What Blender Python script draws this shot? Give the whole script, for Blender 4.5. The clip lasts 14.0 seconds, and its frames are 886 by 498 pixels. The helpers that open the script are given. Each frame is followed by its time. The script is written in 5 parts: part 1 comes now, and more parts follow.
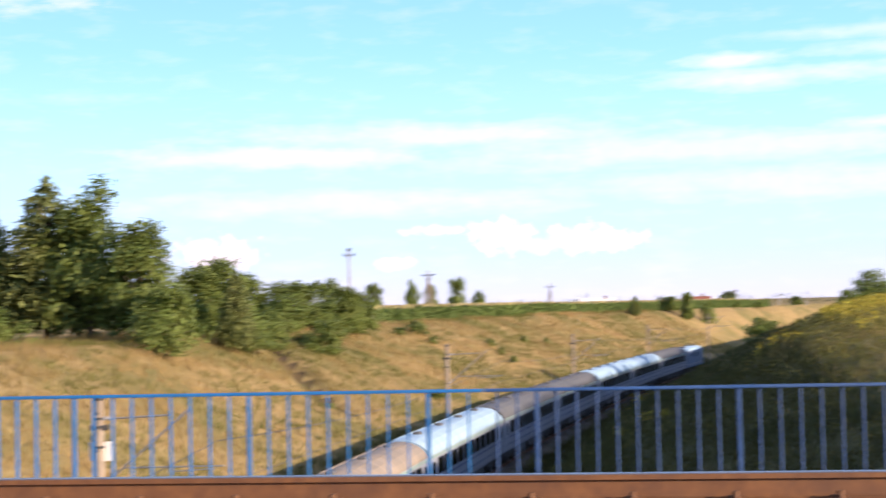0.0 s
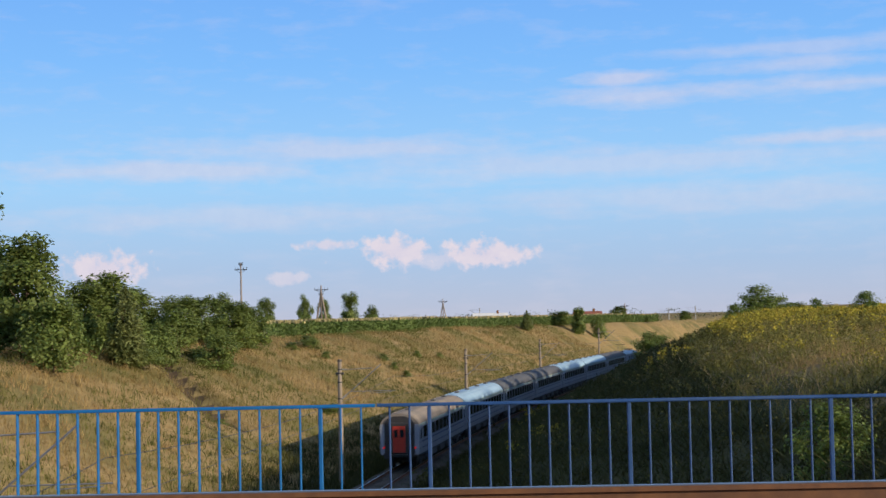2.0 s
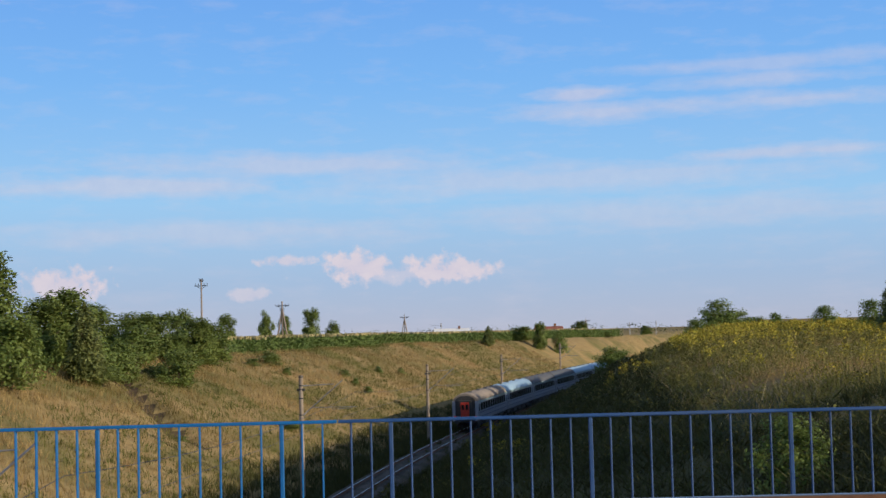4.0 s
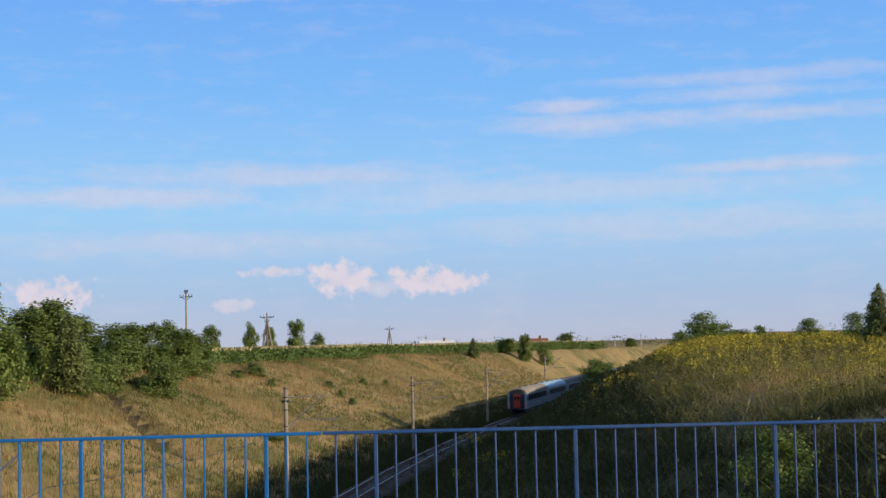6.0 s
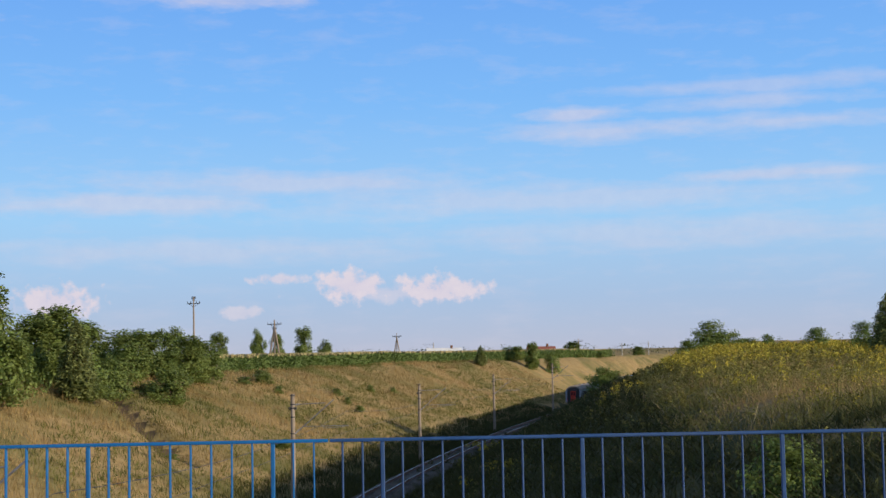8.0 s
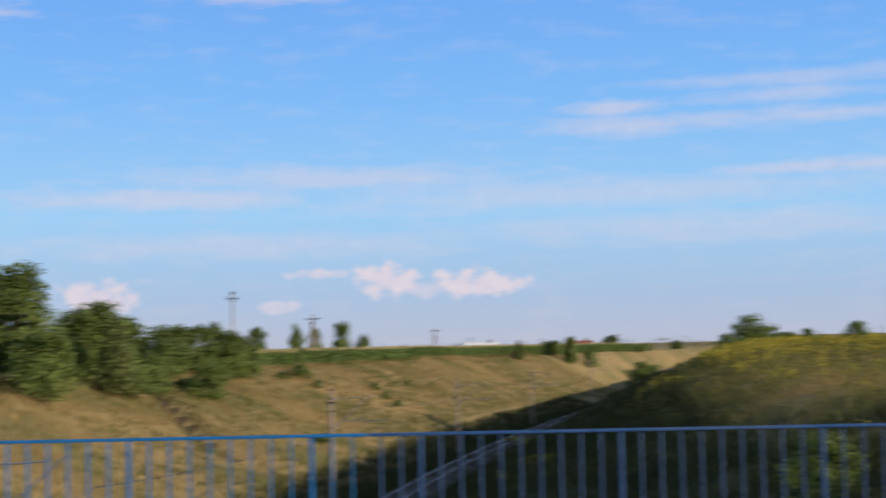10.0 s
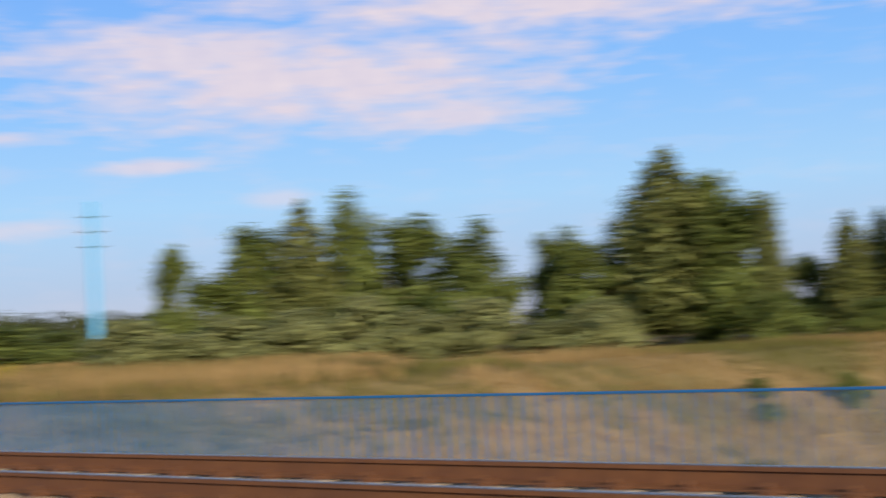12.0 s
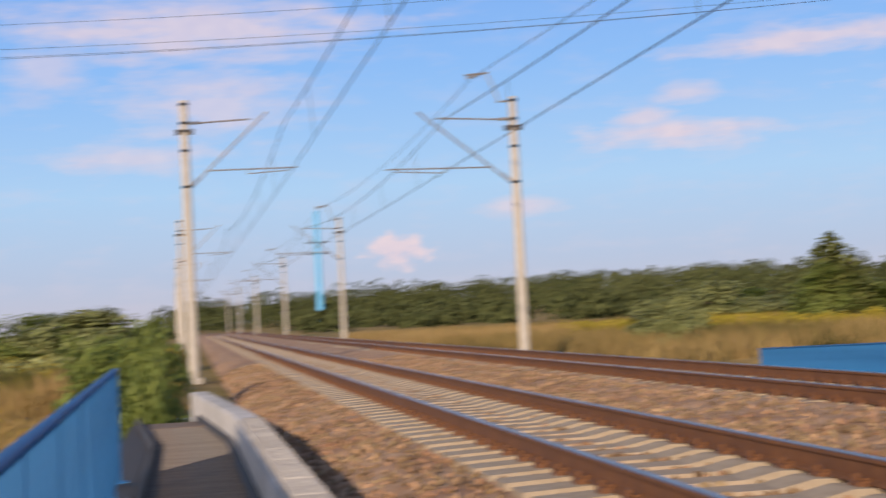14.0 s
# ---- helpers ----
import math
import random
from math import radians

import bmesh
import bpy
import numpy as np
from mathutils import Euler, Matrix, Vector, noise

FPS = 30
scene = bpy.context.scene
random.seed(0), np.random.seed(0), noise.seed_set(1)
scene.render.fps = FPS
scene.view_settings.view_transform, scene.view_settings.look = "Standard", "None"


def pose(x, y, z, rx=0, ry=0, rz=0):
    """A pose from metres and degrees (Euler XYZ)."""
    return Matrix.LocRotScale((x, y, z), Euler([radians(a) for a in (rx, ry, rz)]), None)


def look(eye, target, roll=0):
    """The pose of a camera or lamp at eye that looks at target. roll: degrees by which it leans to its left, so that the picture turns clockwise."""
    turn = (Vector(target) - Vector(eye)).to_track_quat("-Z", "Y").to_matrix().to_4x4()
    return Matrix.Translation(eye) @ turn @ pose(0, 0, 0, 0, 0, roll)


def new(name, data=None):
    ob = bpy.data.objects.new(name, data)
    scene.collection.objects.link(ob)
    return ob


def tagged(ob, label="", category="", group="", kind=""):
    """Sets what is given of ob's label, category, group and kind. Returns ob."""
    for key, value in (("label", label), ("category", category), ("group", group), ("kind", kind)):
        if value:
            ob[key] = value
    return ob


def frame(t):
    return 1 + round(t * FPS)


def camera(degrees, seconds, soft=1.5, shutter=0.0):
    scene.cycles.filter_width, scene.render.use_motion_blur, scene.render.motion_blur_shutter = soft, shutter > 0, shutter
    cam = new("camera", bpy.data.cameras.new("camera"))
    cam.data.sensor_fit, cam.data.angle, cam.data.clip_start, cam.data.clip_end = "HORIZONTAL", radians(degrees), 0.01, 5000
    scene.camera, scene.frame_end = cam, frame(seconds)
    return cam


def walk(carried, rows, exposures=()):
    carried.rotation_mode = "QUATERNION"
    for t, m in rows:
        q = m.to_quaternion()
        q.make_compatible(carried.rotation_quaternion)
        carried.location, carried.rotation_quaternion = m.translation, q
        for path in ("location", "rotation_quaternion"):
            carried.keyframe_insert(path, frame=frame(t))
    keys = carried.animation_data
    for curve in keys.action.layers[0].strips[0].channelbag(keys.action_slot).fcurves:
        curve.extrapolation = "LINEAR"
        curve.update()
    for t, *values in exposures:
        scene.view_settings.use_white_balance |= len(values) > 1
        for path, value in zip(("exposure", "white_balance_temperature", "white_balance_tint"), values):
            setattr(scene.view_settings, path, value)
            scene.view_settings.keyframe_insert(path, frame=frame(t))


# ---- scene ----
cam = camera(33.56, 14.0, 1.5, 0.85)
EYE = (0.0, 0.0, 1.03)
TURNS = [
    (0, 92.166, 1.253, 6.183), (0.2, 92.29, 1.257, 4.78), (0.5, 92.318, 1.260, 3.614), (1, 92.498, 1.095, 2.986),
    (1.5, 92.606, 1.243, 2.380), (2, 92.652, 1.263, 2.016), (2.5, 92.753, 1.197, 1.608),
    (3, 92.899, 1.437, 1.243), (5.5, 93.603, 1.111, -0.183), (6, 93.666, 1.314, -0.065),
    (6.5, 93.743, 1.126, -0.128), (7, 93.867, 1.047, 0.012), (7.5, 93.950, 1.093, 0.197),
    (7.7, 93.970, 1.093, 0.217), (9.8, 93.871, 1.219, 0.223), (10, 93.781, 1.219, 1.693),
    (10.5, 93.255, 0.907, 7.350), (11, 92.678, 1.616, 16.703), (11.5, 92.649, 2.333, 27.092),
    (12, 93.087, 3.160, 39.884), (12.5, 93.019, 3.729, 51.818), (13, 92.997, 3.512, 65.048),
    (13.5, 92.945, 3.157, 73.997), (14, 92.611, 2.847, 80.264)]
walk(cam, [(t, pose(*EYE, rx, ry, rz)) for t, rx, ry, rz in TURNS],
     exposures=[(0, 0.92, 6850, 21), (0.5, 0.5, 6850, 18), (1.0, 0.33, 6650, 14), (1.5, 0.2, 6500, 10), (2.0, 0.05, 6450, 10), (2.5, -0.05, 6450, 10), (3.0, -0.12, 6450, 10),
                (5.5, 0.0, 6450, 10), (10.0, 0.0, 6500, 10), (12.0, 0.1, 6800, 14), (14.0, 0.05, 7200, 20)])

# ---- light ----
SUN_EL, SUN_AZ = 15.2, -25.0          # degrees; azimuth counted from +X towards +Y
SX, SY = math.cos(radians(SUN_AZ)), math.sin(radians(SUN_AZ))
sun = new("sun", bpy.data.lights.new("sun", "SUN"))
sun.data.energy, sun.data.angle, sun.data.color = 5.0, radians(0.6), (1.0, 0.86, 0.66)
sun.matrix_world = look((SX * 200, SY * 200, 200 * math.tan(radians(SUN_EL))), (0, 0, 0))


# azimuth, elevation, half width, half height (degrees), heaped or streaked, density
CLOUDS = [
    (96.6, 2.9, 1.5, 0.25, 1, 0.8), (93.7, 2.6, 1.7, 0.75, 1, 1.0), (90.3, 2.4, 2.2, 0.65, 1, 1.0), (105.0, 2.1, 2.1, 0.8, 1, 1.0), (92.0, 2.3, 3.4, 0.5, 1, 0.55),
    (98.0, 1.6, 0.9, 0.3, 1, 0.6), (84.8, 9.1, 1.5, 0.2, 0, 0.55), (83.9, 8.3, 2.8, 0.3, 0, 0.5), (77.6, 9.9, 4.2, 0.26, 0, 0.36), (78.5, 9.3, 3.2, 0.22, 0, 0.42),
    (76.8, 8.5, 3.6, 0.24, 0, 0.45), (76.9, 6.5, 3.5, 0.2, 0, 0.5), (102.6, 5.8, 4.2, 0.35, 0, 0.5)]
CLOUDS += [
    (96.3, 6.6, 6.0, 0.35, 0, 0.45), (86.4, 5.8, 7.5, 0.5, 0, 0.38), (80.0, 4.4, 8.0, 0.5, 0, 0.34), (99.0, 4.0, 7.0, 0.4, 0, 0.35), (98.2, 13.9, 2.0, 0.45, 0, 0.7), (139.3, 11.0, 5.4, 1.0, 0, 0.9),
    (134.5, 9.9, 7.5, 1.5, 0, 0.95), (129.4, 8.4, 3.4, 0.6, 0, 0.85), (124.8, 12.7, 9.5, 1.2, 0, 0.95), (149.3, 7.9, 3.5, 0.22, 0, 0.7),
    (146.7, 4.5, 2.3, 0.3, 0, 0.6), (140.4, 6.8, 1.7, 0.25, 0, 0.75), (154.7, 9.8, 3.8, 0.4, 0, 0.75)]
CLOUDS += [
    (136.0, 5.4, 1.0, 0.3, 0, 0.5), (171.9, 2.6, 1.5, 0.8, 1, 0.9), (160.7, 6.6, 2.4, 0.4, 0, 0.85), (155.8, 9.8, 3.4, 0.4, 0, 0.8),
    (162.1, 7.2, 0.9, 0.3, 0, 0.7), (167.2, 4.1, 1.3, 0.3, 0, 0.6), (179.5, 11.4, 5.0, 0.9, 0, 0.75), (178.8, 8.6, 2.5, 1.0, 0, 0.6),
    (181.8, 6.6, 2.2, 0.4, 0, 0.6), (160.4, 8.1, 0.9, 0.3, 0, 0.6), (185.0, 10.0, 1.2, 0.8, 0, 0.5)]


def build_world():
    world = bpy.data.worlds.new("sky")
    world.use_nodes = True
    scene.world = world
    nt = world.node_tree
    nt.nodes.clear()
    N, L = nt.nodes.new, nt.links.new
    out, bg = N("ShaderNodeOutputWorld"), N("ShaderNodeBackground")
    sky = N("ShaderNodeTexSky")
    sky.sky_type, sky.sun_disc = "NISHITA", False
    sky.sun_elevation = radians(SUN_EL)
    sky.sun_rotation = radians(90.0 - SUN_AZ)
    sky.altitude, sky.air_density, sky.dust_density, sky.ozone_density = 200, 1.0, 0.6, 2.5
    L(bg.outputs[0], out.inputs[0])
    bg.inputs[1].default_value = 0.1

    def node(kind, op=None, **ins):
        n = N(kind)
        if op:
            n.operation = op
        for k, v in ins.items():
            i = int(k[1:])
            if hasattr(v, "is_output"):
                L(v, n.inputs[i])
            else:
                n.inputs[i].default_value = v
        return n

    way = N("ShaderNodeTexCoord").outputs["Generated"]
    xyz = node("ShaderNodeSeparateXYZ", i0=way)
    # the clear sky deepens from a pale lilac horizon to blue
    ramp = N("ShaderNodeValToRGB")
    for pos, colour in ((0.0, (0.50, 0.54, 0.69)), (0.035, (0.40, 0.55, 0.79)), (0.09, (0.35, 0.63, 0.95)), (0.17, (0.215, 0.51, 0.98)), (0.27, (0.14, 0.38, 0.93)), (0.42, (0.19, 0.29, 0.5)), (1.0, (0.19, 0.24, 0.34))):
        e = ramp.color_ramp.elements.new(pos) if pos not in (0.0, 1.0) else ramp.color_ramp.elements[-1 if pos else 0]
        e.color = (*colour, 1)
    L(xyz.outputs[2], ramp.inputs[0])
    gain = node("ShaderNodeVectorMath", "SCALE", i0=ramp.outputs[0])
    gain.inputs[3].default_value = 10.0
    clear = N("ShaderNodeMix")
    clear.data_type = "RGBA"
    clear.inputs[0].default_value = 0.9
    L(sky.outputs[0], clear.inputs[6]); L(gain.outputs[0], clear.inputs[7])
    # clouds: direction in degrees (azimuth, elevation), ragged by noise
    az = node("ShaderNodeMath", "ARCTAN2", i0=node("ShaderNodeMath", "MULTIPLY", i0=xyz.outputs[1], i1=-1.0).outputs[0],
              i1=node("ShaderNodeMath", "MULTIPLY", i0=xyz.outputs[0], i1=-1.0).outputs[0])
    azd = node("ShaderNodeMath", "MULTIPLY_ADD", i0=az.outputs[0], i1=57.2958, i2=180.0)
    el = node("ShaderNodeMath", "MULTIPLY", i0=node("ShaderNodeMath", "ARCSINE", i0=xyz.outputs[2]).outputs[0], i1=57.2958)
    at = node("ShaderNodeCombineXYZ", i0=azd.outputs[0], i1=el.outputs[0], i2=0.0)
    n1, n2 = N("ShaderNodeTexNoise"), N("ShaderNodeTexNoise")
    st = node("ShaderNodeVectorMath", "MULTIPLY", i0=at.outputs[0], i1=(0.45, 1.6, 1.0))
    for n, sc in ((n1, 0.9), (n2, 1.5)):
        L(st.outputs[0] if n is n1 else at.outputs[0], n.inputs["Vector"])
        n.inputs["Scale"].default_value, n.inputs["Detail"].default_value, n.inputs["Roughness"].default_value = sc, 6, 0.6
    mask = None
    for a, e, w, h, lump, strong in CLOUDS:
        vm = node("ShaderNodeVectorMath", "MULTIPLY_ADD", i0=at.outputs[0], i1=(1 / w, 1 / h, 0), i2=(-a / w, -e / h, 0))
        ln = node("ShaderNodeVectorMath", "LENGTH", i0=vm.outputs[0])
        rag = node("ShaderNodeMath", "MULTIPLY_ADD", i0=(n2 if lump else n1).outputs[0], i1=-3.0 if lump else -3.4, i2=ln.outputs["Value"])
        mr = node("ShaderNodeMapRange", i0=rag.outputs[0], i1=-0.55 if lump else 0.1, i2=-1.1 if lump else -1.3, i3=0.0, i4=strong)
        mask = mr.outputs[0] if mask is None else node("ShaderNodeMath", "MAXIMUM", i0=mask, i1=mr.outputs[0]).outputs[0]
    # a thin veil over the middle of the sky
    veil = node("ShaderNodeMapRange", i0=n1.outputs[0], i1=0.5, i2=0.8, i3=0.0, i4=0.22)
    mask = node("ShaderNodeMath", "MAXIMUM", i0=mask, i1=veil.outputs[0]).outputs[0]
    tone = N("ShaderNodeMix")
    tone.data_type = "RGBA"
    tone.inputs[6].default_value, tone.inputs[7].default_value = (5.6, 5.5, 7.2, 1), (8.3, 7.4, 7.6, 1)
    L(n2.outputs[0], tone.inputs[0])
    full = N("ShaderNodeMix")
    full.data_type = "RGBA"
    L(mask, full.inputs[0]); L(clear.outputs[2], full.inputs[6]); L(tone.outputs[2], full.inputs[7])
    L(full.outputs[2], bg.inputs[0])
    return world


build_world()
# ---- materials ----
def mat(name, a, b=None, scale=5.0, rough=0.8, metal=0.0, bump=0.0, bump_scale=None, stretch=(1, 1, 1), spec=0.5, c=None, big=0.4, trans=0.0, rand=0.0):
    """A principled surface: two-scale noise between colours a and b, large stains towards c, fine relief."""
    m = bpy.data.materials.new(name)
    m.use_nodes = True
    nt = m.node_tree
    N, L = nt.nodes.new, nt.links.new
    p = nt.nodes["Principled BSDF"]
    p.inputs["Roughness"].default_value, p.inputs["Metallic"].default_value = rough, metal
    p.inputs["Specular IOR Level"].default_value = spec
    b, tc, mp = b or a, N("ShaderNodeTexCoord"), N("ShaderNodeMapping")
    mp.inputs["Scale"].default_value = stretch
    L(tc.outputs["Object"], mp.inputs["Vector"])
    n1, n2 = N("ShaderNodeTexNoise"), N("ShaderNodeTexNoise")
    n1.inputs["Scale"].default_value, n1.inputs["Detail"].default_value = scale, 6
    n2.inputs["Scale"].default_value, n2.inputs["Detail"].default_value = scale * 0.13, 3
    for n in (n1, n2):
        L(mp.outputs[0], n.inputs["Vector"])
    r1 = N("ShaderNodeMapRange")
    r1.inputs["From Min"].default_value, r1.inputs["From Max"].default_value = 0.32, 0.68
    L(n1.outputs[0], r1.inputs[0])
    mx = N("ShaderNodeMix")
    mx.data_type = "RGBA"
    mx.inputs[6].default_value, mx.inputs[7].default_value = (*a, 1), (*b, 1)
    L(r1.outputs[0], mx.inputs[0])
    col = mx.outputs[2]
    r2 = N("ShaderNodeMapRange")
    r2.inputs["From Min"].default_value, r2.inputs["From Max"].default_value, r2.inputs["To Max"].default_value = 0.42, 0.66, big
    L(n2.outputs[0], r2.inputs[0])
    my = N("ShaderNodeMix")
    my.data_type = "RGBA"
    my.inputs[7].default_value = (*(c or tuple(v * 0.7 for v in a)), 1)
    L(r2.outputs[0], my.inputs[0])
    L(col, my.inputs[6])
    col = my.outputs[2]
    if rand:
        oi, gi, hs = N("ShaderNodeObjectInfo"), N("ShaderNodeNewGeometry"), N("ShaderNodeHueSaturation")
        ad, rr, rh = N("ShaderNodeMath"), N("ShaderNodeMapRange"), N("ShaderNodeMapRange")
        ad.operation = "FRACT"
        a2 = N("ShaderNodeMath")
        L(oi.outputs["Random"], a2.inputs[0]); L(gi.outputs["Random Per Island"], a2.inputs[1])
        L(a2.outputs[0], ad.inputs[0])
        rr.inputs["To Min"].default_value, rr.inputs["To Max"].default_value = 1 - rand, 1 + rand
        L(ad.outputs[0], rr.inputs[0]); L(rr.outputs[0], hs.inputs["Value"])
        rh.inputs["To Min"].default_value, rh.inputs["To Max"].default_value = 0.5 - rand * 0.03, 0.5 + rand * 0.03
        L(gi.outputs["Random Per Island"], rh.inputs[0]); L(rh.outputs[0], hs.inputs["Hue"])
        L(col, hs.inputs["Color"])
        col = hs.outputs[0]
    L(col, p.inputs["Base Color"])
    rg = N("ShaderNodeMapRange")
    rg.inputs["To Min"].default_value, rg.inputs["To Max"].default_value = max(0.02, rough - 0.1), min(1, rough + 0.1)
    L(n1.outputs[0], rg.inputs[0]); L(rg.outputs[0], p.inputs["Roughness"])
    if bump:
        nb, bp = N("ShaderNodeTexNoise"), N("ShaderNodeBump")
        nb.inputs["Scale"].default_value, nb.inputs["Detail"].default_value = bump_scale or scale * 3, 8
        L(mp.outputs[0], nb.inputs["Vector"])
        bp.inputs["Strength"].default_value, bp.inputs["Distance"].default_value = 0.8, bump
        L(nb.outputs[0], bp.inputs["Height"]); L(bp.outputs[0], p.inputs["Normal"])
    if trans:
        tr, ms = N("ShaderNodeBsdfTranslucent"), N("ShaderNodeMixShader")
        L(col, tr.inputs[0]); ms.inputs[0].default_value = trans
        L(p.outputs[0], ms.inputs[1]); L(tr.outputs[0], ms.inputs[2])
        L(ms.outputs[0], nt.nodes["Material Output"].inputs[0])
    return m


M = {}
M["blue"] = mat("railing_paint", (0.007, 0.118, 0.31), (0.011, 0.142, 0.37), 9, 0.6, bump=0.002, c=(0.03, 0.10, 0.23), big=0.4, bump_scale=60, spec=0.25)
M["darkblue"] = mat("dark_railing_paint", (0.014, 0.058, 0.17), (0.025, 0.08, 0.215), 9, 0.55, bump=0.002, c=(0.07, 0.10, 0.16), big=0.4, bump_scale=60, spec=0.35)
M["lightblue"] = mat("pole_paint", (0.08, 0.40, 0.72), (0.10, 0.45, 0.78), 3, 0.5, c=(0.1, 0.4, 0.66))
M["rust"] = mat("rusty_rail", (0.125, 0.048, 0.017), (0.19, 0.078, 0.027), 14, 0.75, bump=0.002, c=(0.08, 0.035, 0.02), bump_scale=90)
M["railhead"] = mat("worn_rail_head", (0.35, 0.33, 0.32), (0.26, 0.22, 0.2), 20, 0.32, metal=0.9, stretch=(0.1, 3, 1), c=(0.2, 0.15, 0.12))
M["sleeper"] = mat("concrete_sleeper", (0.30, 0.245, 0.18), (0.38, 0.315, 0.24), 8, 0.9, bump=0.004, c=(0.36, 0.27, 0.19), big=0.6)
M["ballast"] = mat("ballast_stone", (0.2, 0.127, 0.068), (0.335, 0.228, 0.137), 6, 0.9, bump=0.01, c=(0.17, 0.09, 0.05), big=0.6, rand=0.5)
M["concrete"] = mat("weathered_concrete", (0.5, 0.48, 0.45), (0.62, 0.6, 0.57), 5, 0.85, bump=0.004, c=(0.34, 0.33, 0.3), big=0.6)
M["mast"] = mat("concrete_mast", (0.38, 0.355, 0.315), (0.47, 0.44, 0.39), 6, 0.85, bump=0.003, c=(0.42, 0.38, 0.33))
M["steel"] = mat("galvanised_steel", (0.25, 0.25, 0.26), (0.33, 0.33, 0.34), 12, 0.5, metal=0.6, c=(0.2, 0.14, 0.1))
M["dark"] = mat("dark_iron", (0.03, 0.03, 0.032), (0.05, 0.047, 0.045), 10, 0.7, c=(0.06, 0.045, 0.035))
M["wire"] = mat("wire_copper_dark", (0.035, 0.035, 0.04), (0.05, 0.05, 0.055), 10, 0.6, metal=0.3)
M["grating"] = mat("grey_grating", (0.12, 0.108, 0.098), (0.175, 0.16, 0.148), 12, 0.75, bump=0.003, c=(0.16, 0.11, 0.08), rand=0.2)
M["lid"] = mat("trough_lid", (0.3, 0.285, 0.27), (0.4, 0.38, 0.36), 9, 0.8, bump=0.003, c=(0.26, 0.23, 0.2), rand=0.12)
M["wood"] = mat("pole_wood", (0.25, 0.19, 0.14), (0.34, 0.27, 0.21), 10, 0.9, stretch=(4, 4, 0.4), bump=0.005)
M["bark"] = mat("bark", (0.12, 0.085, 0.06), (0.2, 0.14, 0.1), 8, 0.95, stretch=(3, 3, 0.6), bump=0.02)
M["white"] = mat("white_enamel", (0.75, 0.74, 0.7), (0.8, 0.79, 0.76), 6, 0.5)


def terrain_mat():
    """Dry grass, green patches and bare earth on one sheet."""
    m = mat("dry_meadow", (0.275, 0.185, 0.078), (0.36, 0.262, 0.12), 0.9, 1.0, bump=0.25, bump_scale=2.2, c=(0.12, 0.125, 0.04), big=0.75, spec=0.1)
    return m


M["ground"] = terrain_mat()
# Soil under dense weeds, its colour taken darker for the bank's shade.
M["shadesoil"] = mat("shaded_weedy_soil", (0.065, 0.062, 0.026), (0.105, 0.098, 0.042), 0.9, 1.0, bump=0.25, bump_scale=2.2, c=(0.05, 0.058, 0.02), big=0.7, spec=0.1)
# Darker brown than the slope, used along the rut.
M["soil"] = mat("dark_soil", (0.085, 0.058, 0.034), (0.13, 0.09, 0.055), 1.2, 1.0, bump=0.15, bump_scale=3.0, c=(0.07, 0.06, 0.03), spec=0.1)


# ---- building helpers ----
def part(name, bm, material, parent=None, label=""):
    me = bpy.data.meshes.new(name)
    bm.normal_update()
    bm.to_mesh(me)
    bm.free()
    for m in (material if isinstance(material, (list, tuple)) else [material]):
        me.materials.append(m)
    ob = new(name, me)
    if parent:
        ob.parent = parent
    if label:
        ob["label"] = label
    return ob


def from_arrays(name, verts, faces, material, parent=None, smooth=False):
    me = bpy.data.meshes.new(name)
    me.from_pydata([tuple(v) for v in verts], [], [tuple(f) for f in faces])
    for m in (material if isinstance(material, (list, tuple)) else [material]):
        me.materials.append(m)
    if smooth:
        me.shade_smooth()
    ob = new(name, me)
    if parent:
        ob.parent = parent
    return ob


def box(bm, x0, y0, z0, x1, y1, z1, bevel=0.0, mi=0):
    r = bmesh.ops.create_cube(bm, size=1.0, matrix=Matrix.LocRotScale(((x0 + x1) / 2, (y0 + y1) / 2, (z0 + z1) / 2), None, (abs(x1 - x0), abs(y1 - y0), abs(z1 - z0))))
    fs = {f for v in r["verts"] for f in v.link_faces}
    for f in fs:
        f.material_index = mi
    if bevel:
        bmesh.ops.bevel(bm, geom=list({e for v in r["verts"] for e in v.link_edges}), offset=bevel, segments=1, affect="EDGES")
    return bm


def rod(bm, a, b, r0, r1=None, seg=8, mi=0):
    a, b = Vector(a), Vector(b)
    d = b - a
    q = d.to_track_quat("Z", "Y").to_matrix().to_4x4()
    r = bmesh.ops.create_cone(bm, cap_ends=True, segments=seg, radius1=r0, radius2=r0 if r1 is None else r1, depth=d.length,
                              matrix=Matrix.Translation((a + b) / 2) @ q)
    for v in r["verts"]:
        for f in v.link_faces:
            f.material_index = mi
    return bm


def sweep(bm, profile, stations, mi=0, cap=True):
    """Extrude a closed profile of (u, w) through a list of matrices."""
    rings = [[bm.verts.new(m @ Vector((0, u, w))) for u, w in profile] for m in stations]
    n = len(profile)
    for r0, r1 in zip(rings, rings[1:]):
        for i in range(n):
            bm.faces.new((r0[i], r0[(i + 1) % n], r1[(i + 1) % n], r1[i])).material_index = mi
    if cap:
        bm.faces.new(rings[0][::-1]).material_index = mi
        bm.faces.new(rings[-1]).material_index = mi
    return bm


def thing(name, label, category, group="", m=None, kind=""):
    ob = new(name)
    ob.empty_display_size = 0.2
    if m is not None:
        ob.matrix_world = m
    return tagged(ob, label, category, group, kind)


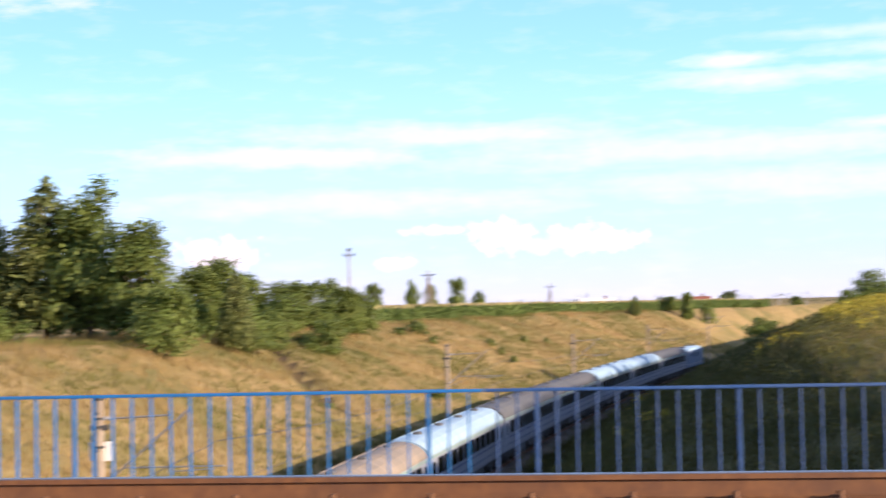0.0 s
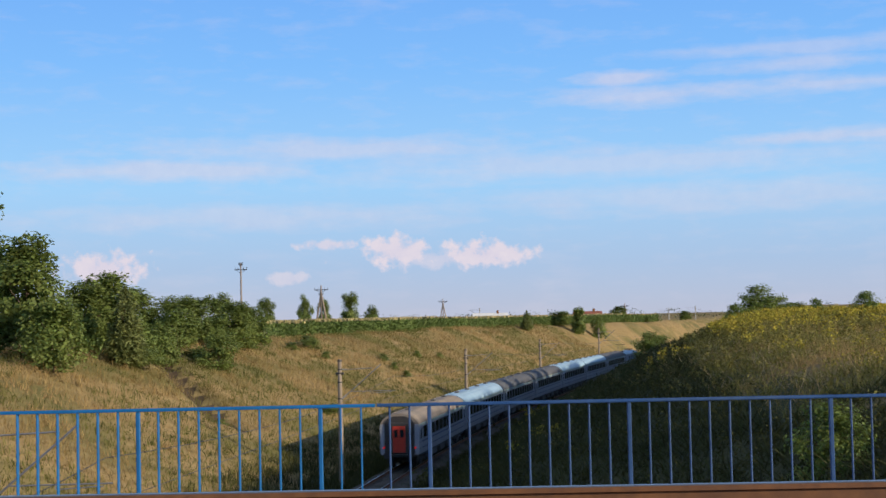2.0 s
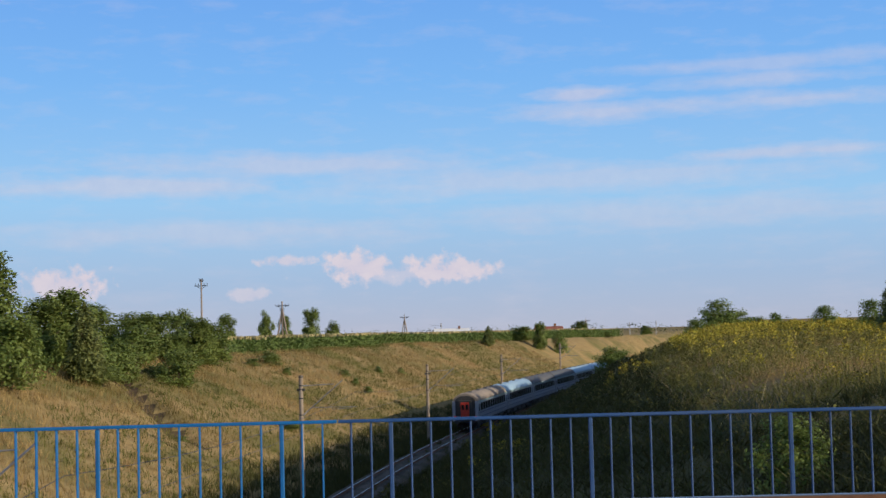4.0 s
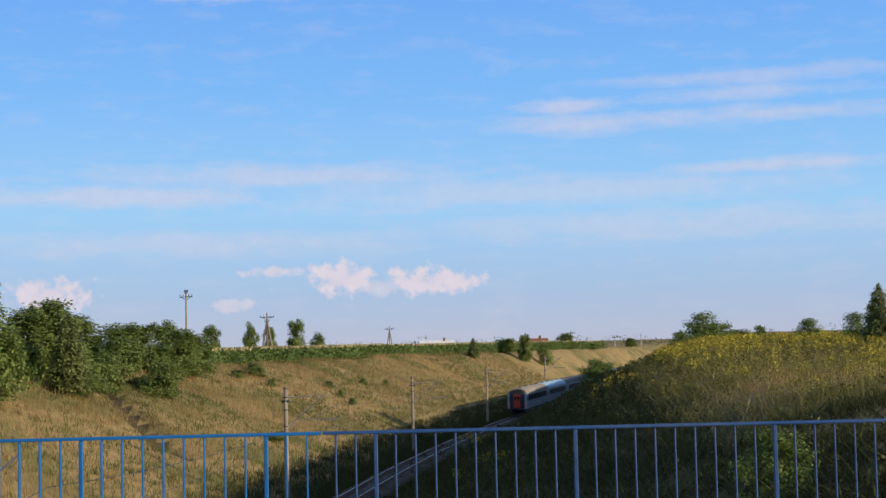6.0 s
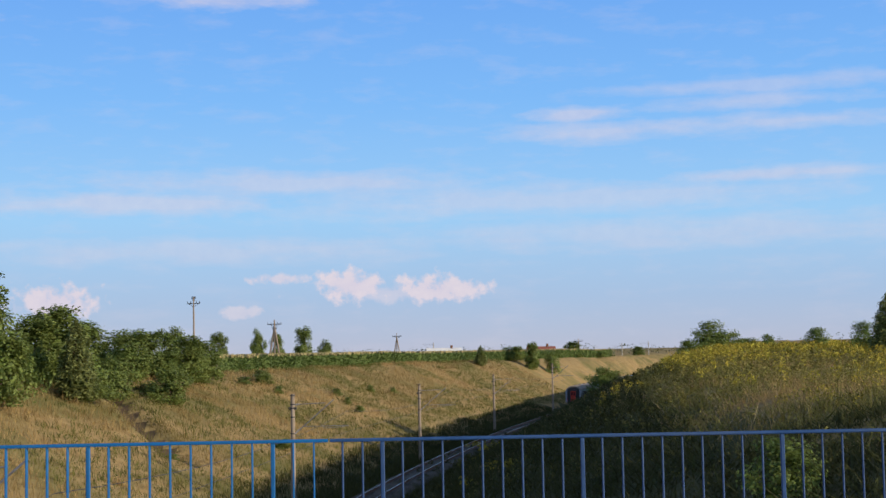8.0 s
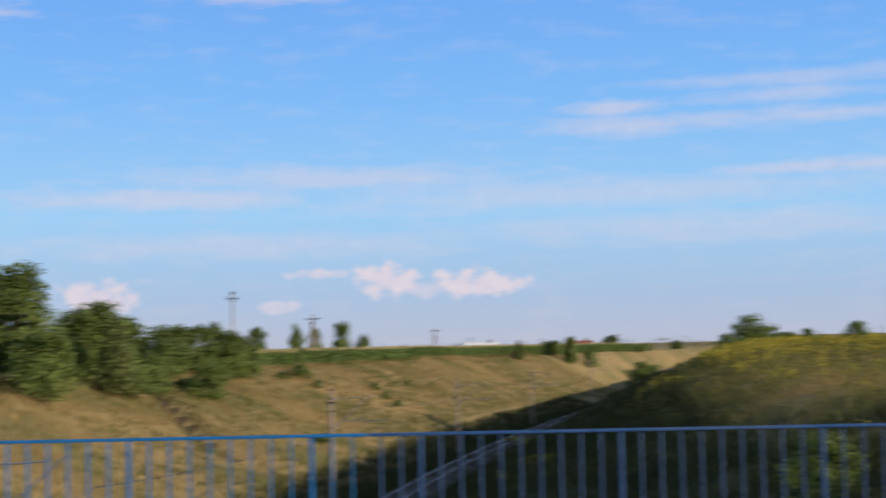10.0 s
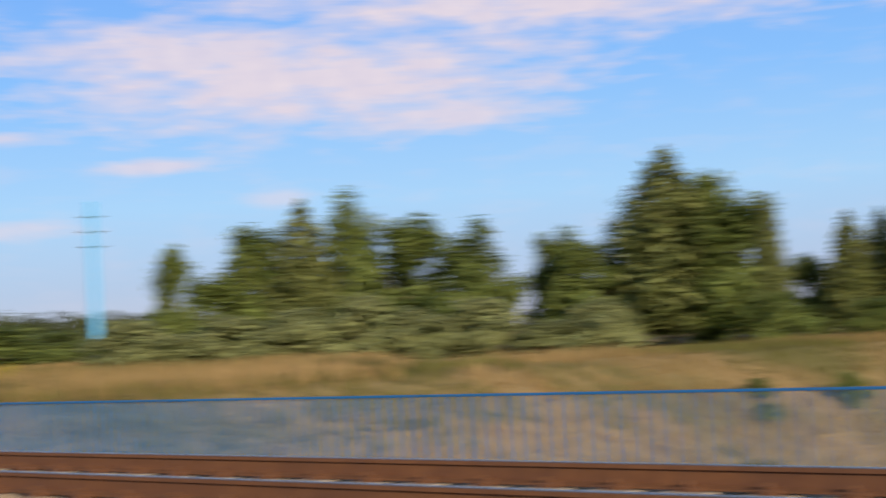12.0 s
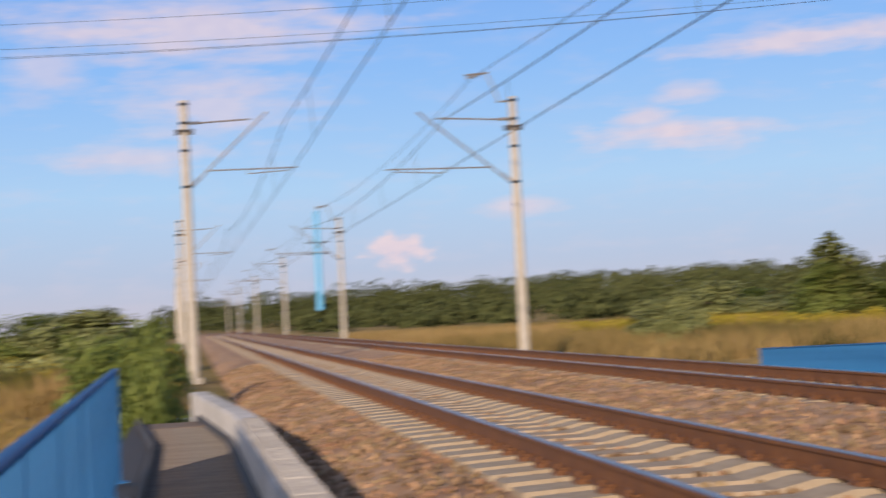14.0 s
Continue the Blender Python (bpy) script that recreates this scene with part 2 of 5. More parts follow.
# ---- the lie of the land ----
def line_x(y):
    """Centre line of the railway in the cutting."""
    y = max(-60.0, y)
    u = min(y, 300.0) / 100
    x = -0.6593 * u ** 3 + 7.1331 * u ** 2 - 1.2391 * u - 12.858
    return x + max(0.0, y - 300) * 0.2376


def slope_x(y):
    u = min(max(-60.0, y), 300.0) / 100
    return (-1.9779 * u ** 2 + 14.2662 * u - 1.2391) / 100


def axis_x(y):
    """Middle between the two rims of the cutting, which the track does not quite follow."""
    y = max(-60.0, y)
    u = min(y, 300.0) / 100
    return 0.703 * u ** 3 + 2.188 * u ** 2 + 1.909 * u - 15.076 + max(0.0, y - 300) * 0.34


TRACK_Z = -9.8       # rail head in the cutting
FLOOR_Z = -10.55


def smooth(a, b, v):
    t = min(1.0, max(0.0, (v - a) / (b - a)))
    return t


def soft(t):
    return t * t * (3 - 2 * t)


def rut_off(x, y):
    """Distance from a rut washed into the western slope."""
    u = ((x + 30.2) * 9.5 - (y - 130) * 18.0) / 414.25
    if not -0.05 < u < 1.05:
        return 99.0
    return abs((x + 30.2) * 18.0 + (y - 130) * 9.5) / 20.35 + 0.5 * noise.noise((x * 0.5, y * 0.5, 8.0))


def height(x, y, detail=True):
    k, mid = math.sqrt(1 + slope_x(y) ** 2), line_x(y)
    n = noise.noise((x * 0.03, y * 0.03, 0.0)) if detail else 0
    left, right = -1.3 + 0.7 * soft(smooth(95, 40, y)) - 0.8 * soft(smooth(300, 700, y)), -0.05 - 0.7 * soft(smooth(130, 55, y))
    if x < mid:
        top = left
        t = smooth(mid - k * (4.6 + n), min(axis_x(y) - k * (24.5 - 2.5 * n), mid - 12.0 * k), x)
        form = 0.75 * t + 0.25 * soft(t)
    else:
        top = right + 1.7 * soft(smooth(165, 260, y)) * soft(smooth(900, 420, y))
        t = smooth(mid + k * (4.2 + n), mid + k * (25.6 + 3.0 * soft(smooth(90, 180, y)) + 1.5 * n), x)
        form = 1 - (1 - t) ** 1.45
    top += 0.25 * n
    z = FLOOR_Z + (top - FLOOR_Z) * form
    # the land along the upper line, away from the cutting
    if y < 16:
        level = -0.75 if -4.5 < y else -1.0
        if t >= 1:
            z = z + (level - z) * soft(smooth(16, 12.5, y))
    # a rut washed into the slope
    z -= 1.3 * max(0.0, 1 - rut_off(x, y) / 1.9)
    z += 9.0 * math.exp(-((x + 600) / 260) ** 2 - ((y - 190) / 150) ** 2)
    return z + (0.18 * noise.noise((x * 0.22, y * 0.22, 3.0)) * t if detail else 0)


def build_ground():
    def axis(lo, hi, step, far, grow=1.13):
        a = list(np.arange(lo, hi + 0.01, step))
        s, v = step, hi
        while v < far:
            s *= grow
            v += s
            a.append(v)
        s, v = step, lo
        while v > -far:
            s *= grow
            v -= s
            a.insert(0, v)
        return a
    xs, ys = axis(-72, 60, 1.2, 4200), axis(-24, 250, 1.5, 4200, 1.1)
    verts = [(x, y, height(x, y)) for y in ys for x in xs]
    w = len(xs)
    faces = [(j * w + i, j * w + i + 1, (j + 1) * w + i + 1, (j + 1) * w + i) for j in range(len(ys) - 1) for i in range(w - 1)]
    g = from_arrays("ground", verts, faces, [M["ground"], M["shadesoil"], M["soil"]], smooth=True)
    kinds = []
    for f in faces:       # dry meadow; soil under eastern weeds, darkened for shade; darker earth in the rut
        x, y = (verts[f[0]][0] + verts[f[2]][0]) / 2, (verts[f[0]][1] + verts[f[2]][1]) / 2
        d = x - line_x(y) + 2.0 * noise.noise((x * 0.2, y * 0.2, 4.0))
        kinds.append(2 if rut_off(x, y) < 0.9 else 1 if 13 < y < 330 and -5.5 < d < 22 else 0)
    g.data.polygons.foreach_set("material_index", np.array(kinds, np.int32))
    tagged(g, "dry golden grass slopes of a railway cutting and meadow", "ground", kind="structure")


build_ground()
# ---- the upper line: bridge, tracks, railings ----
M["leaf"] = mat("leaf_green", (0.145, 0.2, 0.048), (0.25, 0.3, 0.082), 0.6, 0.6, trans=0.42, rand=0.35, c=(0.06, 0.07, 0.02), spec=0.25)
M["needle"] = mat("pine_needles", (0.165, 0.195, 0.062), (0.25, 0.275, 0.092), 0.6, 0.6, trans=0.35, rand=0.35, spec=0.25)
M["willow"] = mat("grey_green_leaf", (0.21, 0.24, 0.095), (0.31, 0.33, 0.14), 0.6, 0.6, trans=0.35, rand=0.35, spec=0.25)
M["dry"] = mat("dry_grass", (0.32, 0.215, 0.085), (0.44, 0.31, 0.142), 0.25, 0.8, trans=0.3, rand=0.4, c=(0.15, 0.125, 0.04), big=0.8, spec=0.15)
# Weed green, deepened to suit the bank that lies in shade.
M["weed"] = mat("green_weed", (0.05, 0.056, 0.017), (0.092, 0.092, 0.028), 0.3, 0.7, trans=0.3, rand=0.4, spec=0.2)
# Yellow-green leaf colour, also lightened because the rim stands in sun.
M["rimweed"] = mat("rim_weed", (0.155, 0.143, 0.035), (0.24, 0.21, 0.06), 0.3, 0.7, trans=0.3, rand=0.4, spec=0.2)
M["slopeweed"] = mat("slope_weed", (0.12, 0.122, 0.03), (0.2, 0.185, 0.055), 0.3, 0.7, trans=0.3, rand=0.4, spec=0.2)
M["straw"] = mat("straw_grass", (0.34, 0.26, 0.13), (0.46, 0.36, 0.2), 0.3, 0.8, trans=0.3, rand=0.35, c=(0.24, 0.2, 0.1), spec=0.15)
M["gold"] = mat("goldenrod_bloom", (0.31, 0.26, 0.035), (0.47, 0.38, 0.06), 0.8, 0.8, trans=0.3, rand=0.5, spec=0.15)
M["corn"] = mat("corn_leaf", (0.09, 0.14, 0.028), (0.15, 0.2, 0.05), 0.4, 0.6, trans=0.35, rand=0.35, spec=0.25)
M["tassel"] = mat("corn_tassel", (0.33, 0.27, 0.11), (0.4, 0.33, 0.15), 0.5, 0.8, rand=0.3)

TRACKS = (3.49, 8.15)     # centre lines of the two upper tracks
GAUGE = 0.7535
RAIL = [(-0.075, -0.172), (0.075, -0.172), (0.075, -0.160), (0.012, -0.140), (0.010, -0.045), (0.036, -0.036), (0.036, -0.006),
        (0.028, 0.0), (-0.028, 0.0), (-0.036, -0.006), (-0.036, -0.036), (-0.010, -0.045), (-0.012, -0.140), (-0.075, -0.160)]


def shift(x, y, z=0.0):
    return Matrix.Translation((x, y, z))


def rail_part(y, x0, x1, parent, step=40.0):
    bm = bmesh.new()
    xs = np.linspace(x0, x1, 3)
    sweep(bm, RAIL, [shift(x, y) for x in xs])
    for f in bm.faces:
        if f.normal.z > 0.6 or min(v.co.z for v in f.verts) > -0.007:
            f.material_index = 1 if min(v.co.z for v in f.verts) > -0.02 else 0
    part("rail", bm, [M["rust"], M["railhead"]], parent)


def sleeper_mesh():
    bm = bmesh.new()
    prof = [(-1.3, -0.36), (1.3, -0.36), (1.3, -0.205), (0.55, -0.175), (0.3, -0.225), (-0.3, -0.225), (-0.55, -0.175), (-1.3, -0.205)]
    sweep(bm, prof, [shift(-0.205, 0), shift(0.205, 0)])
    for v in bm.verts:
        if v.co.z > -0.3:
            v.co.x *= 0.88
    me = bpy.data.meshes.new("sleeper")
    bm.normal_update(); bm.to_mesh(me); bm.free()
    me.materials.append(M["sleeper"])
    return me


def fastening_mesh():
    bm = bmesh.new()
    for s in (-1, 1):
        box(bm, -0.08, s * 0.085 - 0.05, -0.2, 0.08, s * 0.085 + 0.05, -0.145, 0.008)
        rod(bm, (0, s * 0.105, -0.15), (0, s * 0.105, -0.10), 0.022, seg=6)
        box(bm, -0.05, s * 0.06 - 0.025, -0.15, 0.05, s * 0.06 + 0.02, -0.13)
    me = bpy.data.meshes.new("fastening")
    bm.normal_update(); bm.to_mesh(me); bm.free()
    me.materials.append(M["rust"])
    return me


def joined(name, mesh, places, parent, kind="stuff"):
    """Many far repeats of one mesh as one object."""
    co = np.array([v.co[:] for v in mesh.vertices])
    fs = [tuple(p.vertices) for p in mesh.polygons]
    vs, out = [], []
    for k, m in enumerate(places):
        r = np.array(m.to_3x3()); t = np.array(m.translation)
        vs.append(co @ r.T + t)
        out += [tuple(i + k * len(co) for i in f) for f in fs]
    ob = from_arrays(name, np.concatenate(vs), out, mesh.materials[0], parent)
    ob["kind"] = kind
    return ob


def build_upper_tracks():
    sm, fm = sleeper_mesh(), fastening_mesh()
    rng = random.Random(3)
    for yc in TRACKS:
        tr = thing("railway_track", "rust-brown steel rails on pale concrete sleepers in ballast", "railway track", "tracks on the bridge")
        for s in (-1, 1):
            rail_part(yc + s * GAUGE, -420, 60, tr)
        far = []
        for i in range(-560, 22):
            x = i * 0.6 + 0.15
            m = pose(x, yc, rng.uniform(-0.006, 0.004), 0, 0, rng.uniform(-0.8, 0.8))
            if x > -48:
                ob = new("sleeper", sm)
                ob.parent, ob.matrix_basis = tr, m
            elif x > -220:
                far.append(m)
        joined("sleeper_strip", sm, far, tr)
        far = []
        for i in range(-100, 12):
            for s in (-1, 1):
                x = i * 0.6 + 0.15
                m = shift(x, yc + s * GAUGE)
                if -33 < x < 3:
                    ob = new("fastening", fm)
                    ob.parent, ob.matrix_basis = tr, m
                else:
                    far.append(m)
        joined("fastening_strip", fm, far, tr)


def build_ballast():
    bm = bmesh.new()
    rng = np.random.RandomState(5)
    xs = list(np.arange(-60, 10, 0.5)) + [40]
    xs = list(np.arange(-420, -60, 6.0)) + xs
    prof = [(0.85, -0.62), (1.25, -0.40), (1.75, -0.265), (2.2, -0.245), (4.8, -0.245), (5.3, -0.24), (5.85, -0.29), (6.4, -0.21), (7.15, -0.185), (7.3, -0.245), (9.5, -0.245), (10.1, -0.27), (10.9, -0.55), (11.6, -0.95)]
    rows = [[bm.verts.new((x, y + rng.uniform(-0.05, 0.05), z + rng.uniform(-0.025, 0.015))) for y, z in prof] for x in xs]
    for a, b in zip(rows, rows[1:]):
        for i in range(len(prof) - 1):
            bm.faces.new((a[i], b[i], b[i + 1], a[i + 1]))
    tagged(part("ballast_bed", bm, M["ballast"]), "brown crushed stone ballast under both tracks", "ballast", kind="structure")
    # loose stones
    base = [(1, 0, 0), (-0.9, 0.2, 0), (0.1, 1, 0.1), (-0.1, -0.9, 0), (0.1, 0, 0.8), (0, 0.1, -0.7)]
    fs = [(0, 2, 4), (2, 1, 4), (1, 3, 4), (3, 0, 4), (2, 0, 5), (1, 2, 5), (3, 1, 5), (0, 3, 5)]
    n = 34000
    x = 3 - 51 * rng.random_sample(n) ** 1.35
    y = rng.uniform(0.9, 10.6, n)
    keep = np.ones(n, bool)
    for yc in TRACKS:       # stones lie between the sleepers, not on them
        ph = np.abs(((x - 0.15) / 0.6 + 0.5) % 1.0 - 0.5) * 0.6
        keep &= ~((np.abs(y - yc) < 1.32) & (ph < 0.22))
    x, y = x[keep], y[keep]
    n = len(x)
    z = np.interp(y, [p[0] for p in prof], [p[1] for p in prof]) + rng.uniform(-0.01, 0.02, n)
    q = rng.normal(size=(n, 3, 3))
    q = np.linalg.qr(q)[0] * (rng.uniform(0.025, 0.055, n))[:, None, None]
    b = np.array(base)[None] * rng.uniform(0.7, 1.2, (n, 6, 1))
    v = np.einsum("nij,nkj->nki", q, b) + np.stack([x, y, z], 1)[:, None]
    faces = (np.array(fs)[None] + (np.arange(n) * 6)[:, None, None]).reshape(-1, 3)
    st = from_arrays("ballast_stones", v.reshape(-1, 3), faces.tolist(), M["ballast"])
    tagged(st, "loose brown and grey crushed ballast stones", "gravel", kind="stuff")


def railing(name, x0, x1, y, top, bottom, post_x, step, label, y_end=None, top_end=None, flat=0.0, paint="darkblue"):
    """Blue steel parapet railing from x0 to x1; top and y may run to another value at x0."""
    rg = thing(name, label, "railing", "bridge railings")
    f = lambda x: (x1 - x) / (x1 - x0)
    ty = lambda x: y + ((y_end if y_end is not None else y) - y) * f(x)
    tz = lambda x: top + ((top_end if top_end is not None else top) - top) * f(x)
    tb = lambda x: tz(x) - (top - bottom)
    bm = bmesh.new()
    prof = [(-0.024, -0.014), (0.024, -0.014), (0.028, -0.006), (0.024, 0.008), (0.01, 0.013), (-0.01, 0.013), (-0.024, 0.008), (-0.028, -0.006)]
    sweep(bm, prof, [shift(x, ty(x), tz(x)) for x in np.linspace(x0, x1, 9)])
    part("top_rail", bm, M[paint], rg)
    bm = bmesh.new()
    box(bm, 0, -0.02, -0.012, x1 - x0, 0.02, 0.012, 0.004)
    for v in bm.verts:
        x = v.co.x + x0
        v.co = (x, v.co.y + ty(x), v.co.z + tb(x) + 0.12)
    part("bottom_rail", bm, M[paint], rg)
    h = top - bottom
    pm = bpy.data.meshes.new("post")
    bm = bmesh.new()
    box(bm, -0.0165, -0.019, -h, 0.0165, 0.019, -0.015, 0.005)
    box(bm, -0.08, -0.08, -h, 0.08, 0.08, -h + 0.015, 0.003)
    bm.normal_update(); bm.to_mesh(pm); bm.free()
    pm.materials.append(M[paint])
    bm_ = bpy.data.meshes.new("baluster")
    bm = bmesh.new()
    if flat:
        box(bm, -0.0055, -flat / 2, -h + 0.12, 0.0055, flat / 2, -0.015, 0.002)
    else:
        rod(bm, (0, 0, -h + 0.12), (0, 0, -0.015), 0.0088, seg=8)
    bm.normal_update(); bm.to_mesh(bm_); bm.free()
    bm_.materials.append(M[paint])
    k, posts = 0, []
    for p in post_x:
        if x0 - 0.01 <= p <= x1 + 0.01:
            posts.append(p)
            ob = new("post", pm)
            ob.parent, ob.matrix_basis = rg, shift(p, ty(p), tz(p))
    x = post_x[0] - math.floor((post_x[0] - x0) / step) * step
    while x <= x1:
        if min(abs(x - p) for p in posts) > step * 0.4:
            ob = new("baluster", bm_)
            ob.parent, ob.matrix_basis = rg, shift(x, ty(x), tz(x))
        x += step
    return rg


def build_bridge():
    bm = bmesh.new()
    box(bm, -31.5, -1.0, -1.75, 12.5, 12.75, -0.98, 0.03)
    tagged(part("bridge_deck", bm, M["concrete"]), "grey concrete deck slab of the railway bridge", "bridge deck", kind="structure")
    bm = bmesh.new()
    box(bm, -31.5, 11.62, -0.98, 12.5, 12.75, -0.77, 0.02)
    tagged(part("far_walkway", bm, M["concrete"]), "narrow grey concrete service walkway behind the tracks", "walkway", kind="structure")
    for x in (-34.0, 12.5):
        bm = bmesh.new()
        box(bm, x, -1.3, -12.2, x + 2.5, 13.0, -0.98 if x < 0 else -0.99, 0.05)
        tagged(part("abutment", bm, M["concrete"]), "grey concrete bridge abutment in the cutting slope", "abutment", kind="structure")
    grp = "far"
    railing("railing", -1.01, 12.4, 12.4, 0.30, -0.77, [-0.57 + 1.675 * k for k in range(0, 8)], 0.1675, "blue painted steel bridge railing with round balusters")
    railing("railing", -20.4, -1.025, 12.4, 0.30, -0.77, [-1.49 - 1.55 * k for k in range(0, 13)], 0.1722, "blue painted steel bridge railing with flat bar balusters", top_end=0.285, flat=0.052, paint="blue")
    railing("railing", -31.0, -20.45, 12.4, 0.285, -0.77, [-20.5 - 1.74 * k for k in range(0, 7)], 0.116, "blue painted railing end sloping down beside the track", top_end=-0.04, flat=0.06, paint="blue")
    railing("railing", -14.7, 3.0, -0.44, 0.67, -0.43, [-14.66 + 1.6 * k for k in range(0, 12)], 0.1, "blue painted steel railing beside the grated walkway", y_end=-0.74, flat=0.035, paint="blue")
    # near walkway of gratings between railing and cable trough
    wk = thing("walkway", "grey ribbed steel grating walkway beside the railing", "walkway", kind="structure")
    bm = bmesh.new()
    box(bm, -0.243, -0.44, -0.03, 0.243, 0.44, -0.006)
    for i in range(10):
        x = -0.225 + i * 0.05
        box(bm, x - 0.009, -0.43, -0.006, x + 0.009, 0.43, 0.012)
    gm = bpy.data.meshes.new("grating_panel")
    bm.normal_update(); bm.to_mesh(gm); bm.free()
    gm.materials.append(M["grating"])
    rng = random.Random(8)
    for i in range(-44, 8):
        ob = new("grating_panel", gm)
        yc = curb_y(i * 0.5 + 0.25) - 0.52
        ob.parent, ob.matrix_basis = wk, pose(i * 0.5 + 0.25, yc, -0.43 + rng.uniform(-0.002, 0.002), rng.uniform(-0.12, 0.12), 0, 0)
    bm = bmesh.new()
    box(bm, -23.9, -0.99, -0.98, 4, -0.60, -0.47)
    part("edge_beam", bm, M["dark"], wk)
    bm = bmesh.new()
    box(bm, -23.9, -0.595, -0.98, 4, 0.36, -0.475)
    part("support_beam", bm, M["dark"], wk)
    run = list(np.arange(4, -17.6, -3.0)) + list(np.arange(-18.0, -24.1, -0.75))
    for off in (-0.995, -0.045):      # dark angle irons along both edges of the gratings
        bm = bmesh.new()
        sweep(bm, [(-0.03, -0.46), (0.03, -0.46), (0.03, -0.35), (0.018, -0.35), (-0.03, -0.41)], [shift(x, curb_y(x) + off) for x in run])
        bmesh.ops.recalc_face_normals(bm, faces=bm.faces)
        part("edge_angle", bm, M["dark"], wk, "dark steel edge angle")
    M["boards"] = mat("worn_step_boards", (0.17, 0.125, 0.095), (0.24, 0.18, 0.14), 9, 0.9, bump=0.004, stretch=(4, 0.5, 1), c=(0.12, 0.1, 0.085), big=0.6, rand=0.2)
    for k in range(4):                # boards beyond the last grating
        bm = bmesh.new()
        box(bm, -0.2, -0.44, -0.03, 0.2, 0.44, 0.012, 0.008)
        st = part("board", bm, M["boards"], wk, "worn brown board")
        st.matrix_basis = pose(-22.2 - 0.44 * k, curb_y(-22.2 - 0.44 * k) - 0.52, -0.425 - 0.01 * k, 0, 0, 3 - 2 * k)
    # cable trough with ribbed lids
    tg = thing("cable_trough", "pale concrete cable trough with ribbed lids beside the ballast", "cable trough")
    bm = bmesh.new()
    xs = [4, 0, -6, -12, -17.5, -18.2, -19.0, -20.0, -21.2, -22.6, -24.2, -26]
    sweep(bm, [(0.0, -0.9), (0.0, -0.1), (0.02, -0.075), (0.28, -0.075), (0.3, -0.1), (0.3, -0.9)][::-1],
          [shift(x, curb_y(x)) for x in xs])
    part("trough_wall", bm, M["concrete"], tg)
    bm = bmesh.new()
    wave = []
    for i in range(9):
        x = -0.21 + i * 0.0525
        wave += [(x - 0.02, -0.05), (x - 0.012, -0.036), (x + 0.012, -0.036), (x + 0.02, -0.05)]
    wave = [(-0.24, -0.05)] + wave + [(0.24, -0.05), (0.24, -0.074), (-0.24, -0.074)]
    turn = pose(0, 0, 0, 0, 0, -90)
    sweep(bm, wave, [shift(0, 0.05) @ turn, shift(0, 0.285) @ turn])
    bmesh.ops.recalc_face_normals(bm, faces=bm.faces)
    lm = bpy.data.meshes.new("lid")
    bm.normal_update(); bm.to_mesh(lm); bm.free()
    lm.materials.append(M["lid"])
    for i in range(0, 40):
        x = 2.5 - i * 0.5
        if x > -17.6:
            ob = new("lid", lm)
            ob.parent, ob.matrix_basis = tg, pose(x, curb_y(x), rng.uniform(-0.003, 0.003), 0, 0, rng.uniform(-0.7, 0.7))


def curb_y(x):
    return 0.53 - 0.06 * smooth(-9, -18.5, x) - 0.56 * smooth(-18.5, -26.5, x)


def insulator(bm, a, b, mi=0):
    a, b = Vector(a), Vector(b)
    rod(bm, a, b, 0.03, seg=8, mi=mi)
    for i in range(4):
        p = a.lerp(b, (i + 0.5) / 4)
        d = (b - a).normalized() * 0.02
        rod(bm, p - d, p + d, 0.075, 0.05, seg=10, mi=mi)


